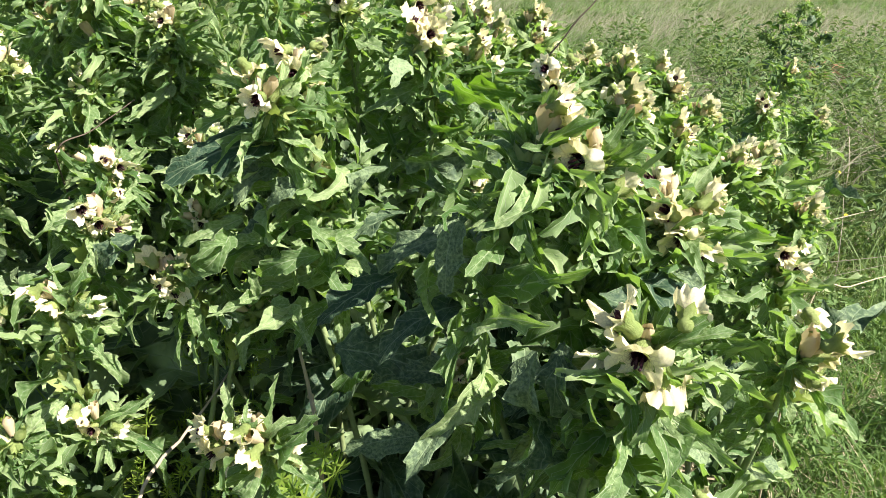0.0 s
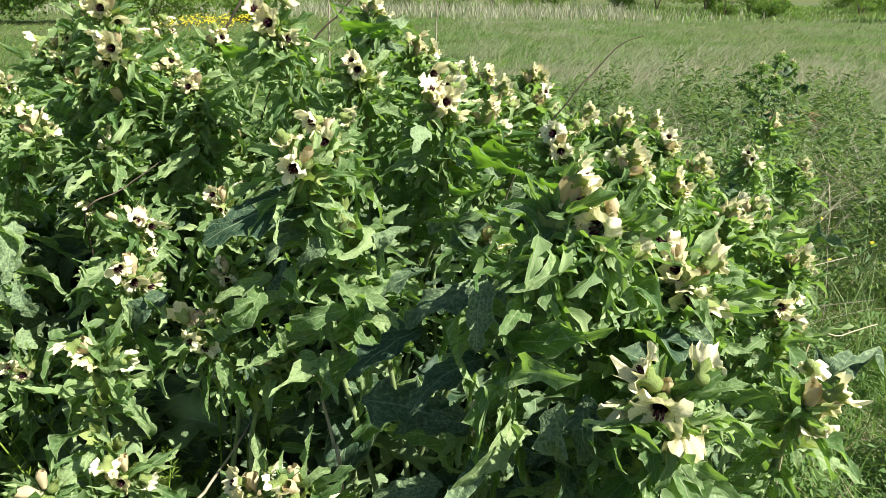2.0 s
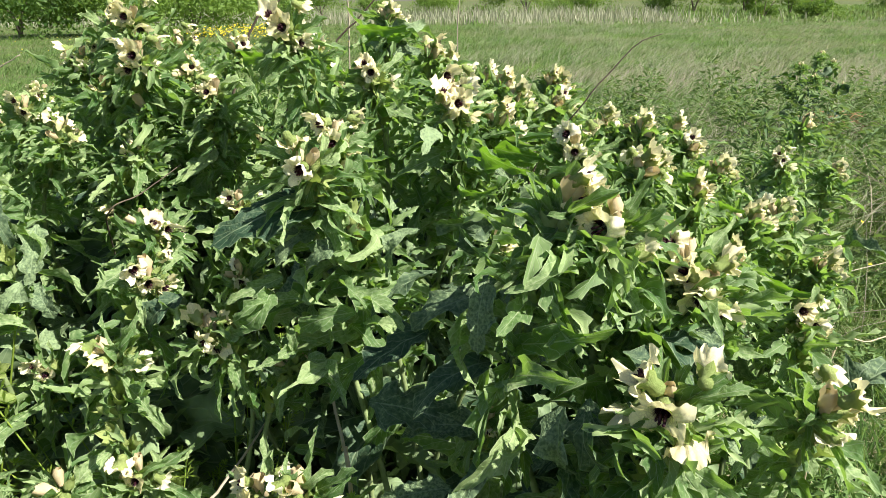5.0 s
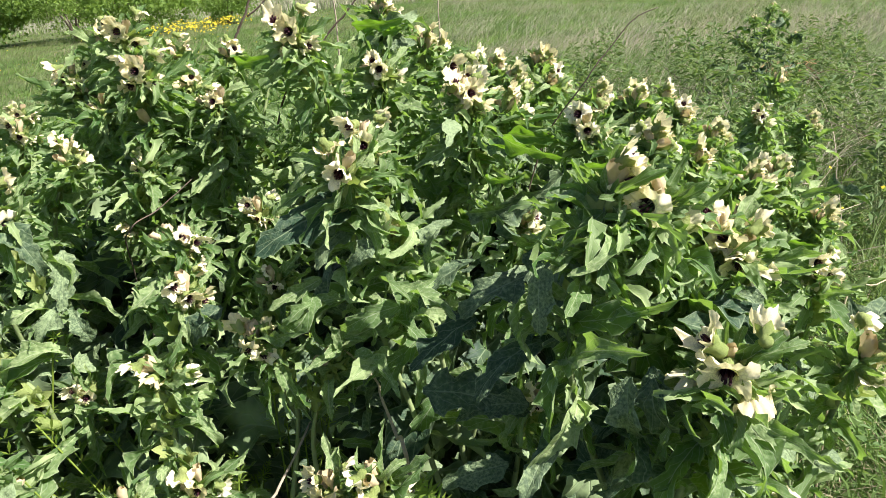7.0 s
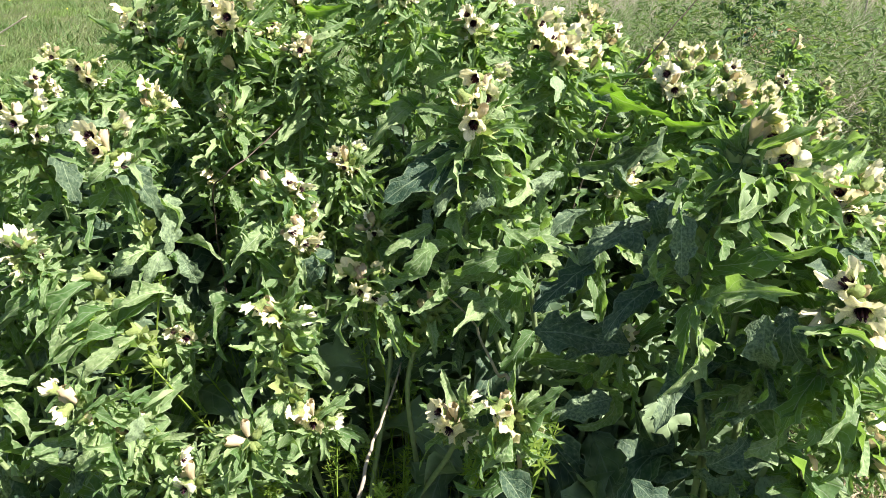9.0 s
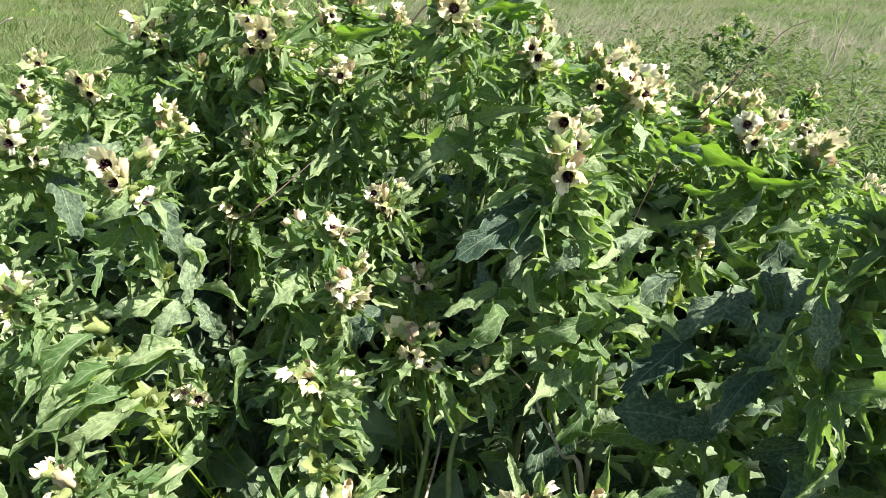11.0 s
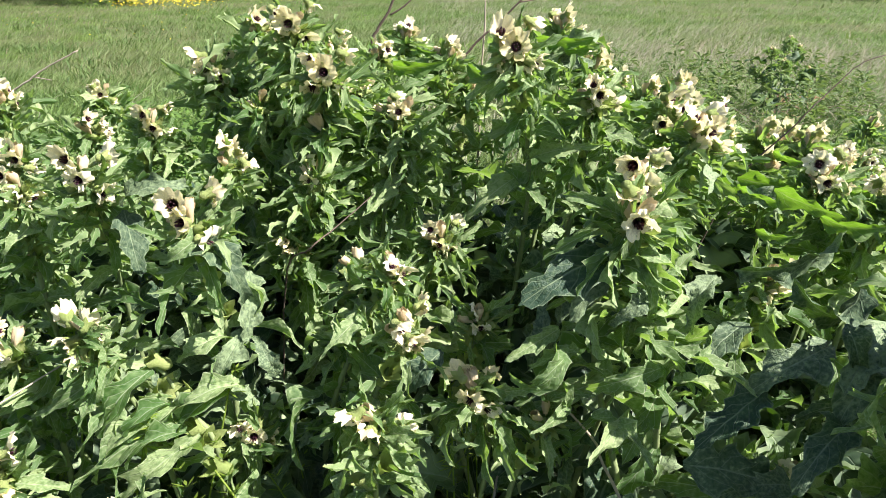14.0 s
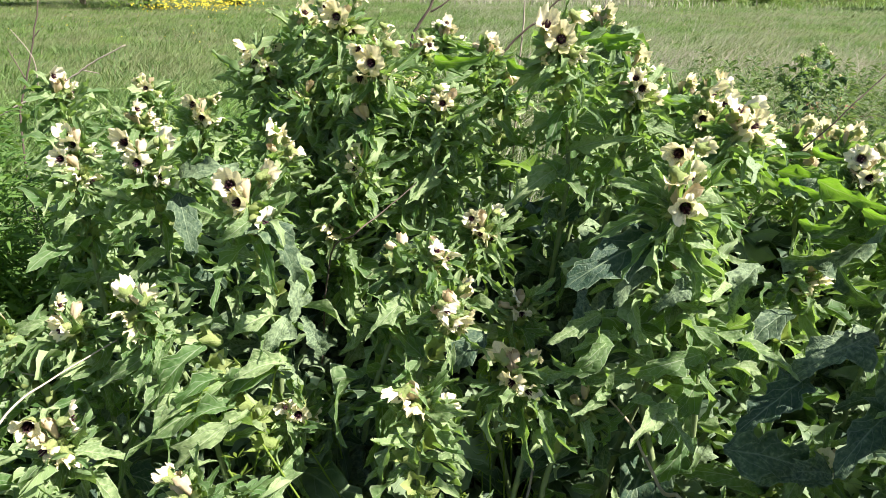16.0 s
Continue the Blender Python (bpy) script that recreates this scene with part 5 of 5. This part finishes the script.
# young leaves that the sun shines through, at the crown and the sunny rim
rl = random.Random(52)
for seed, x, y, z in ((11, -0.31, 0.97, 0.845), (11, -0.36, 0.86, 0.815), (11, -0.28, 1.05, 0.860), (17, -0.21, 0.98, 0.845), (17, -0.15, 0.90, 0.835), (17, -0.09, 0.93, 0.872),
                      (17, -0.03, 0.86, 0.820), (20, 0.06, 0.72, 0.765), (20, 0.12, 0.66, 0.745), (20, 0.17, 0.74, 0.745), (25, 0.25, 0.84, 0.715), (25, 0.31, 0.88, 0.700), (21, 0.36, 0.72, 0.630), (12, -0.52, 0.90, 0.815)):
    base = Vector((x, y, z))
    leaf_at(seed, base, base + Vector((between(rl, 0.03, 0.09), between(rl, -0.07, 0.0), between(rl, -0.05, 0.02))), YOUNGLEAF[rl.randrange(4)], 0.95, (-0.45, -0.75, -0.2))
# pale drooping lobed leaves on the low shoots in the middle
rl = random.Random(41)
for k in range(18):
    base = Vector((between(rl, -0.17, -0.03), between(rl, 0.53, 0.60), between(rl, 0.575, 0.69)))
    out = Vector((between(rl, -0.8, 0.8), between(rl, -0.7, -0.1), between(rl, -0.9, 0.25))).normalized()
    leaf_at(18 if base.x > -0.11 else 15, base, base + out * between(rl, 0.050, 0.085), LOBED[k % 14], 1.2, (0.55, -0.45, 0.7))
# broad leaves turned to the sun over the shaded middle of the clump
rl = random.Random(33)
for k in range(16):
    base = Vector((between(rl, 0.10, 0.20), between(rl, 0.36, 0.52), between(rl, 0.58, 0.71)))
    out = Vector((between(rl, -0.3, 0.9), between(rl, -0.8, 0.3), between(rl, -0.7, 0.1))).normalized()
    leaf_at(19, base, base + out * between(rl, 0.07, 0.11), OVAL[k % 6], 1.15, (0.75, -0.2, 0.65))


# ---- dead stalks ----
def stalk(label, points, thick, mat=TWIG, twigs=()):
    """A dry stalk through the points, down to the ground from the first one, with side twigs."""
    pts = [Vector(p) for p in points]
    foot = Vector((pts[0].x, pts[0].y, rise(pts[0].x, pts[0].y)))
    ob = thing("dead_stalk", *foot, label, "stalk", "dead stalks")
    line = curve(([foot - Vector((0, 0, 0.01))] if pts[0].z > 0.1 else []) + pts, 6)
    n = len(line)
    rng = random.Random(n + int(1000 * thick))
    line = [p + Vector((between(rng, -1, 1), between(rng, -1, 1), 0)) * thick * 0.5 for p in line]
    part("stem", tube(line, [thick * (1 - 0.6 * i / n) for i in range(n)], mat, 6), Matrix.Identity(4), ob)
    for twig in twigs:
        tw = curve([Vector(p) for p in twig], 5)
        part("twig", tube(tw, [thick * 0.5 * (1 - 0.6 * i / len(tw)) for i in range(len(tw))], mat, 5, "twig"), Matrix.Identity(4), ob)
    return ob


# paler STRAW instead of TWIG stands in for sunlight that misses this stalk
stalk("pale bent dead stalk inside the clump", [(-0.05, 0.44, 0.05), (-0.069, 0.490, 0.481), (-0.085, 0.530, 0.509), (-0.104, 0.575, 0.547)], 0.0030, STRAW,
      twigs=[[(-0.104, 0.575, 0.547), (-0.129, 0.587, 0.571), (-0.154, 0.600, 0.583)]])
stalk("tan dry stalk leaning through the bedstraw", [(-0.27, 0.36, 0.05), (-0.25, 0.42, 0.36), (-0.229, 0.47, 0.44), (-0.213, 0.53, 0.453), (-0.186, 0.62, 0.482)], 0.0028)
stalk("dark dead stalk rising behind the clump", [(-0.44, 1.1, 0.3), (-0.40, 1.1, 0.7), (-0.351, 1.1, 0.852), (-0.329, 1.1, 0.894), (-0.29, 1.1, 0.97), (-0.28, 1.1, 1.05)], 0.0034, DARKTWIG,
      [[(-0.32, 1.1, 0.90), (-0.29, 1.1, 0.92), (-0.25, 1.1, 0.97)]])
stalk("slanting dark dead stalk behind the clump", [(-0.38, 1.08, 0.3), (-0.30, 1.08, 0.72), (-0.202, 1.08, 0.851), (-0.156, 1.08, 0.895), (-0.10, 1.08, 0.952)], 0.0026, DARKTWIG,
      [[(-0.13, 1.08, 0.921), (-0.10, 1.09, 0.925)]])
stalk("thin pale dead stalk standing behind the clump", [(-0.185, 1.1, 0.5), (-0.18, 1.1, 0.85), (-0.174, 1.1, 1.0)], 0.0022)
stalk("thin dead stalk standing among the tall plants", [(-0.02, 1.3, 0.5), (-0.018, 1.3, 0.80), (-0.010, 1.3, 0.95)], 0.0022)
stalk("arching dark dry stem rising out of the clump", [(0.02, 0.86, 0.3), (0.10, 0.84, 0.68), (0.167, 0.820, 0.801), (0.194, 0.820, 0.836), (0.224, 0.820, 0.869), (0.252, 0.820, 0.880)], 0.0013, DARKTWIG)
stalk("pale dry stalk arching over the grass", [(-1.42, 1.27, 0.30), (-1.25, 1.27, 0.62), (-1.117, 1.27, 0.701), (-0.991, 1.27, 0.762), (-0.939, 1.27, 0.794), (-0.874, 1.27, 0.826)], 0.0028, TWIG,
      [[(-1.05, 1.27, 0.735), (-1.04, 1.26, 0.80), (-1.07, 1.26, 0.85)], [(-0.96, 1.27, 0.78), (-0.93, 1.27, 0.775)]])
stalk("upright dark dead stalk in the grass", [(-1.2, 1.4, 0.4), (-1.18, 1.4, 0.654), (-1.137, 1.4, 0.768), (-1.09, 1.4, 0.90)], 0.0030, DARKTWIG,
      [[(-1.15, 1.4, 0.74), (-1.18, 1.41, 0.80)], [(-1.12, 1.4, 0.82), (-1.10, 1.4, 0.84)]])
stalk("pale dry grass stem leaning out of the clump", [(0.40, 0.60, 0.3), (0.405, 0.615, 0.57), (0.466, 0.66, 0.572), (0.53, 0.70, 0.567)], 0.0014, STRAW)
stalk("pale bent dry stalk at the foot of the plants", [(-0.86, 0.34, 0.05), (-0.73, 0.44, 0.48), (-0.671, 0.50, 0.585), (-0.651, 0.55, 0.60), (-0.610, 0.60, 0.614)], 0.0017)
stalk("grey dry twig lying in the bedstraw", [(-0.88, 0.62, 0.3), (-0.813, 0.62, 0.543), (-0.75, 0.62, 0.562), (-0.710, 0.62, 0.557)], 0.0020)
stalk("grey dead sapling standing in the meadow", [(3.866, 6.000, 0.235), (3.908, 6.000, 0.428), (3.927, 6.000, 0.714)], 0.009, TWIG,
      [[(3.866, 6.000, 0.235), (3.789, 6.000, 0.425), (3.770, 6.000, 0.623)]])
# DARKTWIG puts the clump's shade into this grey branch's colour
stalk("grey dead branch leaning inside the clump", [(-0.47, 0.84, 0.30), (-0.43, 0.76, 0.62), (-0.387, 0.70, 0.692), (-0.364, 0.73, 0.704), (-0.323, 0.76, 0.733)], 0.0014, DARKTWIG)
